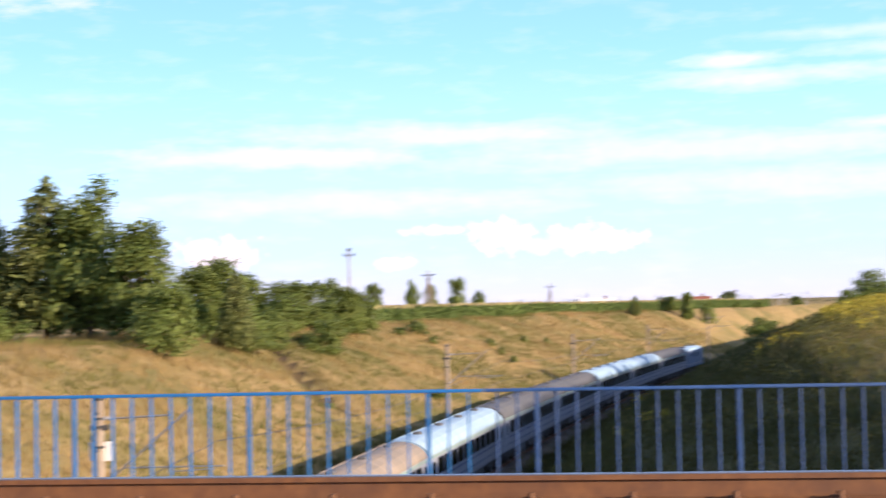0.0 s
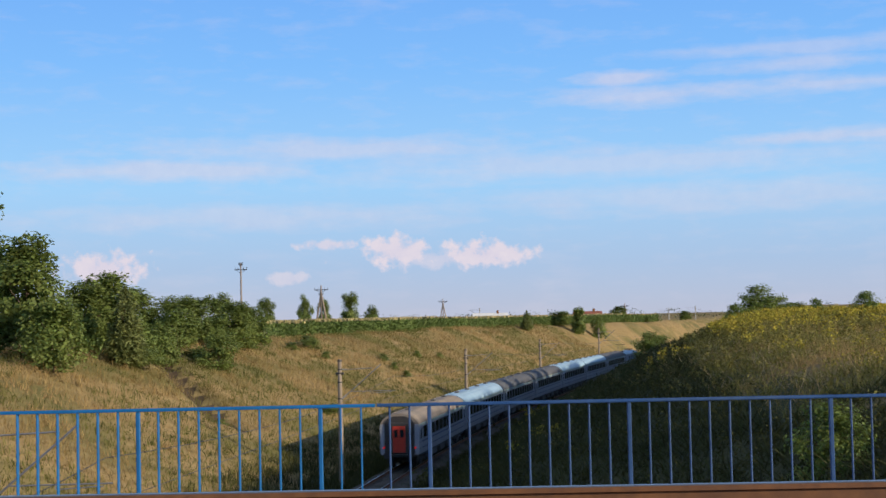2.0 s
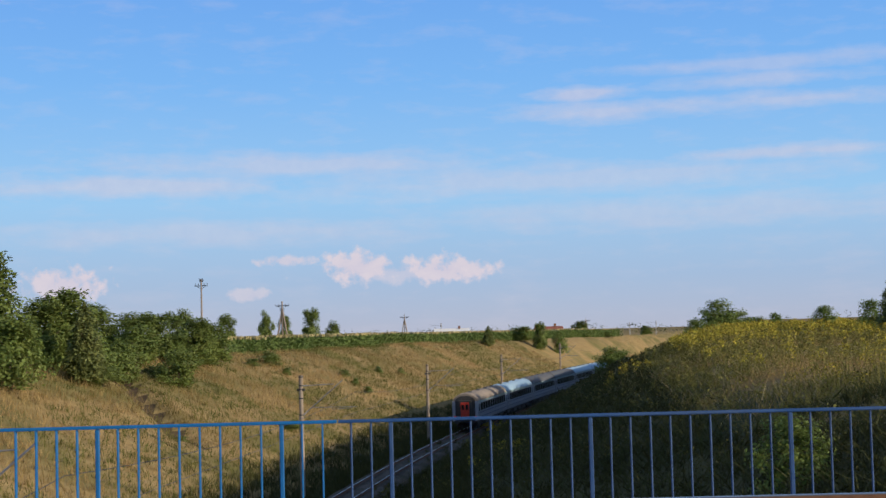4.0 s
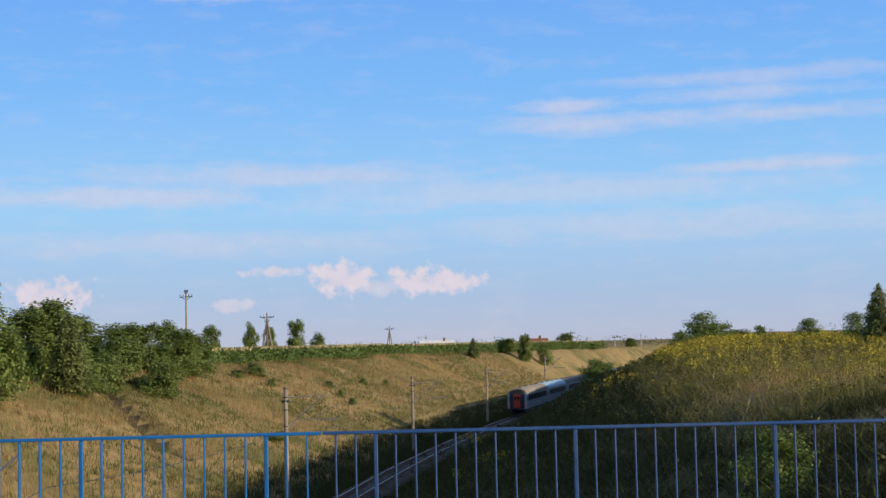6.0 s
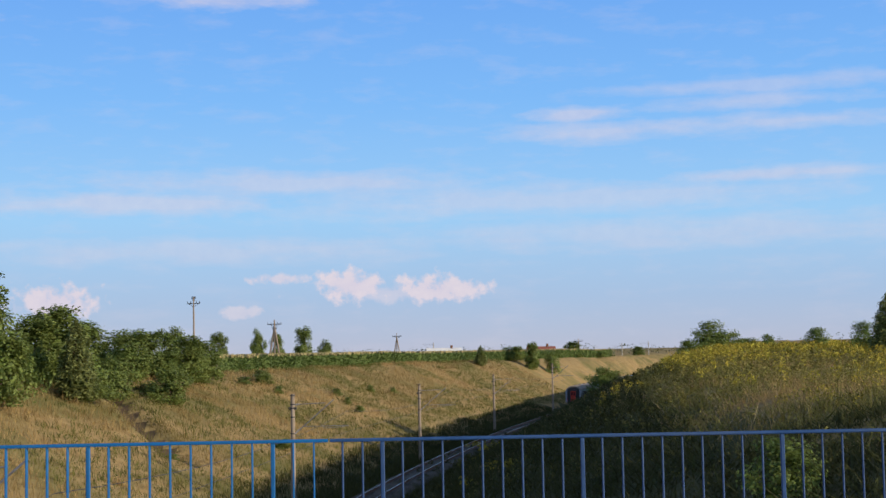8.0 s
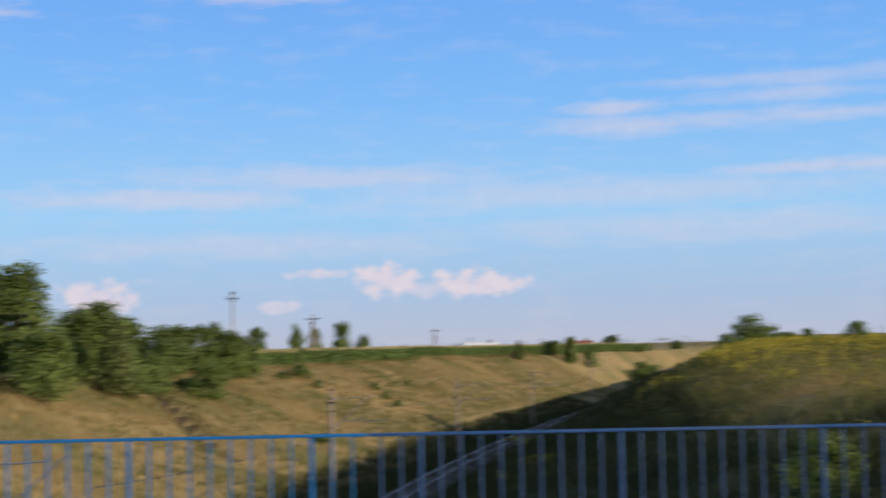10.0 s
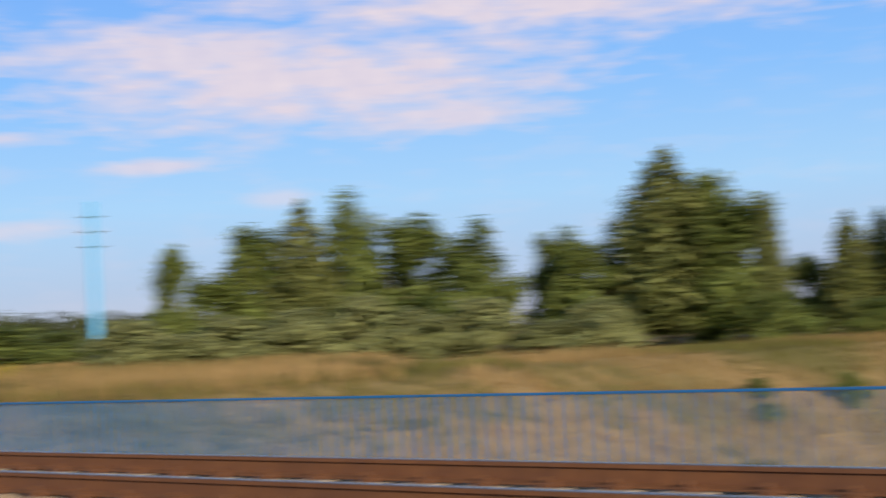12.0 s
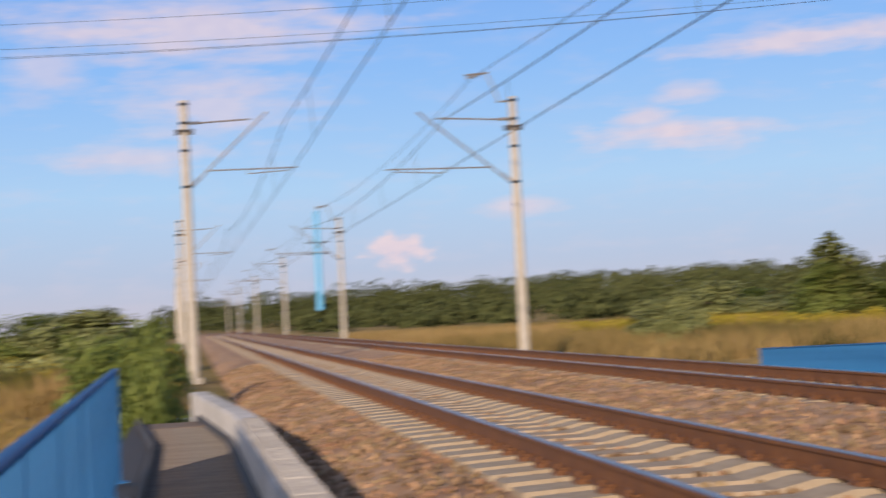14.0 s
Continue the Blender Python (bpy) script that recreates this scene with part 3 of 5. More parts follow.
def catenary_mast(x, y, z0, z1, side, reach, label, horn=False, turn=0.0, sign=False, group="catenary masts", base_r=0.17, shaft="mast"):
    """A round concrete mast with its cantilever pointing to side (+1 or -1 along its own y)."""
    ms = thing("catenary_mast", label, "catenary mast", group, pose(x, y, z0, 0, 0, turn))
    H = z1 - z0
    bm = bmesh.new()
    rod(bm, (0, 0, 0), (0, 0, H), base_r, base_r * 0.72, 14)
    box(bm, -0.27, -0.27, -0.3, 0.27, 0.27, 0.06, 0.03)
    part("shaft", bm, M[shaft], ms)
    s = side
    ht, hd, hl = H - 0.72, H - 2.75, H - 2.25
    bm = bmesh.new()
    rod(bm, (0, s * 0.5, ht), (0, s * reach * 0.8, ht + 0.08), 0.028)
    insulator(bm, (0, s * 0.14, ht), (0, s * 0.5, ht))
    part("top_tube", bm, M["steel"], ms)
    bm = bmesh.new()
    rod(bm, (0, s * 0.15, hd), (0, s * reach, ht + 0.3), 0.035)
    insulator(bm, (0, s * 0.14, hd), (0, s * 0.45, hd + 0.28))
    part("strut", bm, M["steel"], ms)
    bm = bmesh.new()
    rod(bm, (0, s * reach * 0.25, hl), (0, s * reach * 1.35, hl + 0.02), 0.024)
    rod(bm, (0, s * reach * 0.75, hl - 0.14), (0, s * reach * 1.25, hl - 0.06), 0.018)
    rod(bm, (0, s * reach * 0.75, hl - 0.14), (0, s * reach * 0.75, hl + 0.02), 0.015)
    part("steady_arm", bm, M["steel"], ms)
    for zz in (H - 0.12, ht, ht - 0.26, H - 1.6, hd):
        bm = bmesh.new()
        rod(bm, (0, 0, zz - 0.04), (0, 0, zz + 0.04), base_r * 0.9, seg=14)
        if zz == ht - 0.26:
            box(bm, -0.1, -0.28, zz - 0.1, 0.1, 0.28, zz + 0.06, 0.01)
        part("clamp", bm, M["dark"], ms)
    if horn:
        bm = bmesh.new()
        rod(bm, (0, s * 0.1, H - 0.15), (0, s * 0.5, H - 0.15), 0.03)
        rod(bm, (0, s * 0.42, H - 0.15), (0, s * 0.8, H + 0.78), 0.03)
        rod(bm, (0, s * 0.75, H + 0.78), (0, s * 1.5, H + 0.72), 0.035)
        insulator(bm, (0, s * 1.05, H + 0.72), (0, s * 1.45, H + 0.62))
        part("feeder_bracket", bm, M["steel"], ms)
    if sign:
        bm = bmesh.new()
        box(bm, 0.15, -0.36, H - 2.05, 0.19, 0.36, H - 1.45, 0.01)
        part("plate", bm, M["white"], ms, "blank white square signal plate")
        for zz in (H - 0.55, H - 1.0, H - 1.7):
            bm = bmesh.new()
            rod(bm, (-0.3, 0, zz), (0.3, 0, zz), 0.05)
            part("bracket", bm, M["dark"], ms)
    return ms


def wire(name, pts, r, label, group, sag=0.0, n=14):
    bm = bmesh.new()
    path = [Vector(pts[0])]
    for a, b in zip(pts, pts[1:]):
        a, b = Vector(a), Vector(b)
        for i in range(1, n + 1):
            t = i / n
            path.append(a.lerp(b, t) - Vector((0, 0, 4 * sag * t * (1 - t))))
    way = (path[-1] - path[0]).normalized()
    turn = Matrix((way, Vector((-way.y, way.x, 0)).normalized(), Vector((0, 0, 1)))).transposed().to_4x4()
    ring = [(r * math.cos(k * 1.2566), r * math.sin(k * 1.2566)) for k in range(5)]
    sweep(bm, ring, [Matrix.Translation(p) @ turn for p in path])
    return tagged(part(name, bm, M["wire"]), label, "overhead wire", group)


def build_upper_catenary():
    nearL = "pale round concrete catenary mast with steel cantilever beside the track"
    for i in range(6):
        x = -47 - 50 * i
        catenary_mast(x, 0.05 - 0.012 * 50 * i * 0.9, -0.6, 8.25 - 0.12 * i, 1, 2.6, nearL)
        catenary_mast(x + 1.2, 10.45 - 0.6 * i, -0.6, 7.95 - 0.12 * i, -1, 3.1, nearL, horn=True)
    catenary_mast(32, -1.6, -1.0, 8.3, 1, 3.4, nearL)
    catenary_mast(32, 13.6, -1.0, 8.0, -1, 3.4, nearL, horn=True)
    for k, (yc, off) in enumerate(((3.15, 0.0), (8.3, 0.0))):
        xs = [32, -46.4, -97, -147, -197, -247]
        ys = [yc + 0.2] + [yc - 0.5 * i for i in range(5)]
        top = [(x, y, 7.35) for x, y in zip(xs, ys)]
        low = [(x, y + 0.1, 5.75) for x, y in zip(xs, ys)]
        wire("messenger_wire", top, 0.016, "dark stranded messenger wire above the track", "overhead wires", 0.75)
        wire("contact_wire", low, 0.014, "dark contact wire above the track", "overhead wires", 0.05)
        dr = thing("dropper_wires", "thin vertical droppers between contact and messenger wire", "overhead wire", "overhead wires")
        for (a, b), (c, d) in zip(zip(top, top[1:]), zip(low, low[1:])):
            for t in (0.12, 0.3, 0.5, 0.7, 0.88):
                p = Vector(a).lerp(Vector(b), t) - Vector((0, 0, 3.0 * t * (1 - t)))
                q = Vector(c).lerp(Vector(d), t) - Vector((0, 0, 0.2 * t * (1 - t)))
                bm = bmesh.new()
                rod(bm, p, q, 0.008, seg=4)
                part("dropper", bm, M["wire"], dr)
    wire("feeder_wire", [(32, 12.2, 8.7), (-45.8, 9.2, 8.6), (-96, 8.6, 8.5), (-146, 8.0, 8.4), (-196, 7.4, 8.3)], 0.012, "thin dark feeder wire on mast brackets", "overhead wires", 0.6)


def power_pole(x, y, z0, H, name, label, material, r, arms, lean=0.0, turn=0.0, taper=0.6, group="power line poles", legs=0):
    pp = thing(name, label, "power pole", group, pose(x, y, z0, 0, lean, turn))
    bm = bmesh.new()
    rod(bm, (0, 0, -0.4), (0, 0, H), r, r * taper, 16)
    part("shaft", bm, material, pp)
    for k in range(legs):
        bm = bmesh.new()
        rod(bm, (0, (1 - 2 * k) * H * 0.16, -0.4), (0, 0, H * 0.86), r, r * 0.7, 10)
        part("brace", bm, material, pp)
    for z, w, th in arms:
        bm = bmesh.new()
        box(bm, -th, -w, z - th, th, w, z + th, 0.01)
        rod(bm, (0, -w * 0.8, z), (0, 0, z - 0.5), th * 0.5)
        rod(bm, (0, w * 0.8, z), (0, 0, z - 0.5), th * 0.5)
        part("crossarm", bm, M["dark"], pp)
        for u in (-w * 0.95, -w * 0.45, w * 0.45, w * 0.95):
            bm = bmesh.new()
            insulator(bm, (0, u, z + th), (0, u, z + 0.38))
            part("insulator", bm, M["dark"], pp)
    return pp


def build_poles():
    power_pole(-52.1, 29.8, -0.1, 13.9, "wooden_pole", "grey weathered wooden power pole with a tilted crossarm", M["wood"], 0.2, [(12.5, 0.95, 0.07), (13.6, 0.45, 0.05)], lean=0.6, turn=-14)
    power_pole(-86.0, 51.4, -0.5, 29.0, "tubular_power_pole", "tall bright blue tubular steel power-line pole", M["lightblue"], 0.78, [(23.6, 2.1, 0.09), (26.0, 2.1, 0.09)], turn=-30, taper=0.55)
    power_pole(-240.0, 180.0, 0.5, 29.5, "tubular_power_pole", "tall bright blue tubular steel power-line pole far across the meadow", M["lightblue"], 0.9, [(20.5, 2.4, 0.08), (23.5, 2.4, 0.08), (26.5, 2.4, 0.08)], turn=-40, taper=0.7)
    power_pole(-259.0, 22.6, -0.4, 21.0, "tubular_power_pole", "tall bright blue tubular steel power-line pole beside the line", M["lightblue"], 0.6, [(13.5, 2.0, 0.08), (15.5, 2.0, 0.08)], turn=0, taper=0.7)
    power_pole(-37.5, 216.8, -1.4, 11.1, "concrete_pole", "slim grey concrete pole with a crossarm behind the trees", M["wood"], 0.17, [(10.1, 1.0, 0.06), (10.8, 0.3, 0.05)], turn=75)
    power_pole(-35.2, 298.0, -1.4, 9.4, "concrete_pole", "grey A-frame power pole standing in the corn", M["wood"], 0.22, [(8.5, 1.5, 0.08), (7.6, 0.5, 0.06)], turn=75, legs=2)
    power_pole(-14.7, 419.7, -1.6, 7.9, "concrete_pole", "grey A-frame power pole far behind the corn", M["wood"], 0.18, [(7.0, 1.3, 0.08)], turn=75, legs=2)
    power_pole(39.5, 448.0, -1.6, 5.6, "concrete_pole", "grey A-frame power pole far beyond the cutting", M["wood"], 0.18, [(4.8, 1.3, 0.08)], turn=75, legs=2)
    g = "power line wires"
    for dx, z in ((-0.9, 12.75), (-0.45, 12.75), (0.45, 12.95), (0.0, 14.0)):
        wire("power_wire", [(-52.1 + dx * 0.4, 29.8 + dx, z), (-66.0 + dx, -34.0, z + 0.6)], 0.008, "thin dark power wire crossing above the railway", g, 0.9)
    for dy in (-1.9, 1.9):
        wire("power_wire", [(-86.0 + dy * 0.5, 51.4 + dy * 0.87, 23.4), (-24.0, 76.0, 40.0)], 0.012, "thin dark power wire rising from the blue pole", g, 0.6)


def house(x, y, z, w, d, h, roof, label):
    hs = thing("house", label, "house", "distant houses", pose(x, y, z, 0, 0, 12))
    bm = bmesh.new()
    sweep(bm, [(-d / 2, 0), (d / 2, 0), (d / 2, h), (0, h + d * 0.4), (-d / 2, h)], [shift(-w / 2, 0), shift(w / 2, 0)])
    part("wall", bm, M["white"], hs)
    for s in (-1, 1):
        bm = bmesh.new()
        sweep(bm, [(s * (d / 2 + 0.4), h - 0.3), (s * (d / 2 + 0.4), h - 0.12), (0, h + d * 0.4 + 0.2), (0, h + d * 0.4 + 0.03)], [shift(-w / 2 - 0.3, 0), shift(w / 2 + 0.3, 0)])
        bmesh.ops.recalc_face_normals(bm, faces=bm.faces)
        part("roof", bm, roof, hs)
    bm = bmesh.new()
    box(bm, w * 0.2, -0.3, h, w * 0.2 + 0.6, 0.3, h + d * 0.4 + 1.0)
    part("chimney", bm, M["rust"], hs)
    for k in (-0.3, 0.0, 0.3):
        bm = bmesh.new()
        box(bm, w * k - 0.5, -d / 2 - 0.03, h * 0.4, w * k + 0.5, -d / 2 - 0.004, h * 0.8)
        part("window", bm, M["dark"], hs)


def build_houses():
    M["tile"] = mat("red_roof_tile", (0.2, 0.065, 0.045), (0.27, 0.09, 0.06), 2, 0.85)
    M["tin"] = mat("pale_tin_roof", (0.6, 0.6, 0.6), (0.68, 0.68, 0.67), 1, 0.5)
    house(-1.5, 470.0, -3.2, 11.0, 6.0, 2.6, M["tin"], "low distant farm building with a pale tin roof")
    house(27.0, 430.0, -3.0, 8.0, 6.0, 2.2, M["tile"], "small distant house with a red tiled roof")


build_houses(); build_upper_tracks(); build_ballast(); build_bridge(); build_upper_catenary(); build_poles()
# ---- the line in the cutting ----
def path_s():
    ys = np.arange(-60, 720, 0.5)
    xs = np.array([line_x(v) for v in ys])
    s = np.concatenate([[0], np.cumsum(np.hypot(np.diff(xs), np.diff(ys)))])
    return xs, ys, s


PX, PY, PS = path_s()


def on_line(s):
    return float(np.interp(s, PS, PX)), float(np.interp(s, PS, PY))


def line_pose(s, off=0.0, z=TRACK_Z):
    """Pose on the line at arc length s, off metres to its right, x forward."""
    a, b = on_line(s - 0.5), on_line(s + 0.5)
    h = math.atan2(b[1] - a[1], b[0] - a[0])
    x, y = on_line(s)
    return pose(x + off * math.sin(h), y - off * math.cos(h), z, 0, 0, math.degrees(h))


def s_at(y):
    return float(np.interp(y, PY, PS))


def build_lower_line():
    tr = thing("railway_track", "rusty single railway track curving through the shaded cutting", "railway track", "tracks in the cutting")
    st = [line_pose(s) for s in np.arange(s_at(20), s_at(420), 4.0)]
    for o in (-GAUGE, GAUGE):
        bm = bmesh.new()
        sweep(bm, [(u + o, w) for u, w in RAIL], st)
        for f in bm.faces:
            if min((v.co.z for v in f.verts)) > TRACK_Z - 0.02:
                f.material_index = 1
        part("rail", bm, [M["rust"], M["railhead"]], tr)
    sm = bpy.data.meshes["sleeper"].copy()
    M["darksleeper"] = mat("dark_sleeper", (0.06, 0.05, 0.042), (0.10, 0.085, 0.07), 4, 0.9, bump=0.01, c=(0.06, 0.05, 0.04), rand=0.3)
    sm.materials.clear()
    sm.materials.append(M["darksleeper"])
    far = []
    for i, s in enumerate(np.arange(s_at(60), s_at(330), 0.65)):
        m = line_pose(s)
        if s_at(105) < s < s_at(215):
            ob = new("sleeper", sm)
            ob.parent, ob.matrix_basis = tr, m
        else:
            far.append(m)
    joined("sleeper_strip", sm, far, tr)
    bm = bmesh.new()
    prof = [(-2.6, -0.95), (-1.6, -0.27), (-1.25, -0.215), (1.25, -0.215), (1.6, -0.27), (2.9, -0.95)]
    rows = []
    rng = np.random.RandomState(9)
    for m in [line_pose(s) for s in np.arange(s_at(-40), s_at(460), 2.0)]:
        rows.append([bm.verts.new(m @ Vector((0, -u, w + rng.uniform(-0.04, 0.03)))) for u, w in prof])
    for a, b in zip(rows, rows[1:]):
        for i in range(5):
            bm.faces.new((a[i], a[i + 1], b[i + 1], b[i]))
    M["oldballast"] = mat("dirty_ballast", (0.075, 0.065, 0.055), (0.15, 0.13, 0.11), 5, 1.0, bump=0.05, bump_scale=14, c=(0.04, 0.045, 0.02), spec=0.1, big=0.6)
    tagged(part("ballast_bed", bm, M["oldballast"]), "grey-brown ballast bed along the cutting floor", "ballast", kind="structure")
    M["oldmast"] = mat("stained_mast", (0.27, 0.21, 0.155), (0.38, 0.31, 0.24), 3, 0.9, bump=0.004, c=(0.16, 0.12, 0.085), big=0.6)
    lab = "brown weathered concrete catenary mast standing on the cutting floor"
    for x, y, top, turn, sign in ((-15.6, 44.3, -1.55, 92, True), (-10.9, 102.5, -1.75, 84, False), (-3.2, 157.0, -2.4, 80, False), (6.3, 209.0, -2.4, 77, False), (18.7, 267.0, -1.6, 75, False)):
        catenary_mast(x, y, height(x, y) - 0.1, top, -1, 2.9, lab if not sign else "grey catenary mast with a blank white plate in the cutting", turn=turn, sign=sign, group="masts in the cutting", base_r=0.19, shaft="oldmast")
    for x, y, top in ((58.5, 496.6, 2.5), (-4.9, 480.0, 3.8), (76.0, 560.0, 3.2)):
        catenary_mast(x, y, height(x, y), top, 1, 3.6, "distant thin catenary mast beyond the cutting", turn=80, group="masts in the cutting")
    g = "wires in the cutting"
    ends = [(line_x(y) + 0.2, y) for y in (44.3, 102.5, 157.0, 209.0, 267.0, 325.0)]
    wire("messenger_wire", [(-12.9, 0.0, -2.9)] + [(x, y, -3.0) for x, y in ends], 0.014, "thin messenger wire above the track in the cutting", g, 0.7)
    wire("contact_wire", [(-12.9, 0.0, -4.4)] + [(x, y, -4.4) for x, y in ends], 0.012, "thin contact wire above the track in the cutting", g, 0.05)


# ---- the train ----
M["coach"] = mat("coach_paint_pale", (0.30, 0.325, 0.39), (0.36, 0.385, 0.45), 1.5, 0.45, c=(0.33, 0.33, 0.34), big=0.5)
M["band"] = mat("coach_band_blue", (0.03, 0.05, 0.14), (0.045, 0.07, 0.18), 2, 0.4)
M["cant"] = mat("coach_cant_rail_green", (0.22, 0.32, 0.30), (0.28, 0.38, 0.35), 2, 0.5)
# Brown-grey roof whose sandy tone carries the sunlight falling on it.
M["roof_sand"] = mat("roof_sunlit_brown", (0.27, 0.22, 0.17), (0.35, 0.285, 0.22), 1.2, 0.8, c=(0.22, 0.19, 0.16), big=0.7, stretch=(2, 0.6, 1), spec=0.2)
M["roof_blue"] = mat("roof_pale_blue", (0.27, 0.40, 0.50), (0.36, 0.49, 0.59), 0.8, 0.5, c=(0.32, 0.43, 0.52), big=0.5, spec=0.2)
M["roof_grey"] = mat("roof_grey", (0.09, 0.093, 0.098), (0.135, 0.135, 0.135), 1.0, 0.7, c=(0.1, 0.09, 0.085), big=0.6, spec=0.2)
M["red"] = mat("end_door_red", (0.5, 0.03, 0.012), (0.6, 0.05, 0.02), 3, 0.5)
M["loco"] = mat("loco_paint", (0.13, 0.19, 0.30), (0.17, 0.24, 0.36), 2, 0.45, c=(0.2, 0.22, 0.26))


def glass_mat():
    m = mat("coach_window_glass", (0.012, 0.014, 0.02), (0.018, 0.02, 0.028), 2, 0.08)
    return m


M["glass"] = glass_mat()


def lamp_mat():
    m = bpy.data.materials.new("tail_lamp")
    m.use_nodes = True
    p = m.node_tree.nodes["Principled BSDF"]
    p.inputs["Base Color"].default_value = (0.6, 0.01, 0.01, 1)
    p.inputs["Emission Color"].default_value = (1, 0.03, 0.02, 1)
    p.inputs["Emission Strength"].default_value = 0.35
    return m


M["tail"] = lamp_mat()
VEHICLES = []


def bogie(parent, x, mesh_cache={}):
    if "b" not in mesh_cache:
        bm = bmesh.new()
        for s in (-1, 1):
            box(bm, -1.9, s * 1.0 - 0.08, 0.42, 1.9, s * 1.0 + 0.08, 0.72, 0.04)
            for u in (-1.25, 1.25):
                box(bm, u - 0.22, s * 1.1 - 0.12, 0.32, u + 0.22, s * 1.1 + 0.1, 0.62, 0.03)
        box(bm, -0.5, -1.0, 0.5, 0.5, 1.0, 0.85)
        me = bpy.data.meshes.new("bogie")
        bm.normal_update(); bm.to_mesh(me); bm.free()
        me.materials.append(M["dark"])
        mesh_cache["b"] = me
        bm = bmesh.new()
        for s in (-1, 1):
            rod(bm, (0, s * 0.68, 0.46), (0, s * 0.82, 0.46), 0.46, seg=20)
        rod(bm, (0, -0.7, 0.46), (0, 0.7, 0.46), 0.09)
        me = bpy.data.meshes.new("wheelset")
        bm.normal_update(); bm.to_mesh(me); bm.free()
        me.materials.append(M["dark"])
        mesh_cache["w"] = me
    b = new("bogie", mesh_cache["b"])
    b.parent, b.matrix_basis = parent, shift(x, 0)
    for u in (-1.25, 1.25):
        w = new("wheelset", mesh_cache["w"])
        w.parent, w.matrix_basis = b, shift(u, 0)


COACH_MESH = {}


def coach(i, roof, roof_words, tail=False):
    L, hw = 23.2, 1.42
    half = L / 2 - 0.18
    co = thing("passenger_coach", f"pale grey-blue passenger coach with {roof_words} roof", "train coach", "coaches of the train")
    st = [shift(-half, 0), shift(half, 0)]
    bm = bmesh.new()
    sweep(bm, [(-hw + 0.04, 1.05), (hw - 0.04, 1.05), (hw, 1.35), (hw, 3.02), (hw - 0.03, 3.22), (-hw + 0.03, 3.22), (-hw, 3.02), (-hw, 1.35)], st)
    part("body", bm, M["coach"], co)
    bm = bmesh.new()
    arc = [(hw - 0.02, 3.221), (hw - 0.03, 3.32), (1.25, 3.56), (0.98, 3.8), (0.6, 3.97), (0.2, 4.04)]
    prof = arc + [(-u, w) for u, w in arc[::-1]]
    sweep(bm, prof, [shift(-half + 0.02, 0, -0.06), shift(-half + 0.25, 0), shift(half - 0.25, 0), shift(half - 0.02, 0, -0.06)])
    for u in (0.55, -0.55):
        for k in range(2):
            box(bm, -half + 0.6, u - 0.015 + k * 0.09, 3.975, half - 0.6, u + 0.015 + k * 0.09, 4.0)
    part("roof", bm, M[roof], co, roof_words + " roof")
    for x in (-8.0, -2.5, 3.2, 8.6):
        if "vent" not in COACH_MESH:
            bm = bmesh.new()
            box(bm, -0.3, -0.2, 3.98, 0.3, 0.2, 4.16, 0.05)
            me = bpy.data.meshes.new("roof_vent")
            bm.normal_update(); bm.to_mesh(me); bm.free()
            me.materials.append(M["roof_grey"])
            COACH_MESH["vent"] = me
        v = new("roof_vent", COACH_MESH["vent"])
        v.parent, v.matrix_basis = co, shift(x, 0)
    for s in (-1, 1):
        for nm, z0, z1, m, out in (("cant_stripe", 3.05, 3.2, "cant", 0.004), ("stripe", 1.86, 1.96, "band", 0.006), ("stripe", 1.42, 1.5, "band", 0.006), ("window_band", 2.1, 2.98, "band", 0.003)):
            if (nm, z0, s) not in COACH_MESH:
                bm = bmesh.new()
                box(bm, -half + (0.1 if nm != "window_band" else 1.9), s * hw, z0, half - (0.1 if nm != "window_band" else 1.9), s * (hw + out), z1)
                me = bpy.data.meshes.new(nm)
                bm.normal_update(); bm.to_mesh(me); bm.free()
                me.materials.append(M["coach_band"] if nm == "window_band" else M[m])
                COACH_MESH[(nm, z0, s)] = me
            o = new(nm, COACH_MESH[(nm, z0, s)])
            o.parent = co
        if ("win", s) not in COACH_MESH:
            bm = bmesh.new()
            box(bm, -0.58, s * hw, 2.16, 0.58, s * (hw + 0.012), 2.94, 0.0)
            me = bpy.data.meshes.new("window")
            bm.normal_update(); bm.to_mesh(me); bm.free()
            me.materials.append(M["glass"])
            COACH_MESH[("win", s)] = me
            bm = bmesh.new()
            box(bm, -0.4, s * hw, 1.1, 0.4, s * (hw + 0.01), 3.0)
            box(bm, -0.22, s * hw, 2.1, 0.22, s * (hw + 0.016), 2.85, 0, 1)
            me = bpy.data.meshes.new("door")
            bm.normal_update(); bm.to_mesh(me); bm.free()
            me.materials.append(M["coach"]); me.materials.append(M["glass"])
            COACH_MESH[("door", s)] = me
        for k in range(11):
            o = new("window", COACH_MESH[("win", s)])
            o.parent, o.matrix_basis = co, shift((k - 5) * 1.78, 0)
        for x in (-half + 0.85, half - 0.85):
            o = new("door", COACH_MESH[("door", s)])
            o.parent, o.matrix_basis = co, shift(x, 0)
    bm = bmesh.new()
    box(bm, -half + 0.3, -1.25, 0.85, half - 0.3, 1.25, 1.06)
    for x, w in ((-3.6, 2.4), (0.2, 1.8), (3.9, 2.2)):
        box(bm, x - w / 2, -1.2, 0.4, x + w / 2, 1.2, 0.9, 0.05)
    part("underframe", bm, M["roof_grey"], co)
    for x in (-8.6, 8.6):
        bogie(co, x)
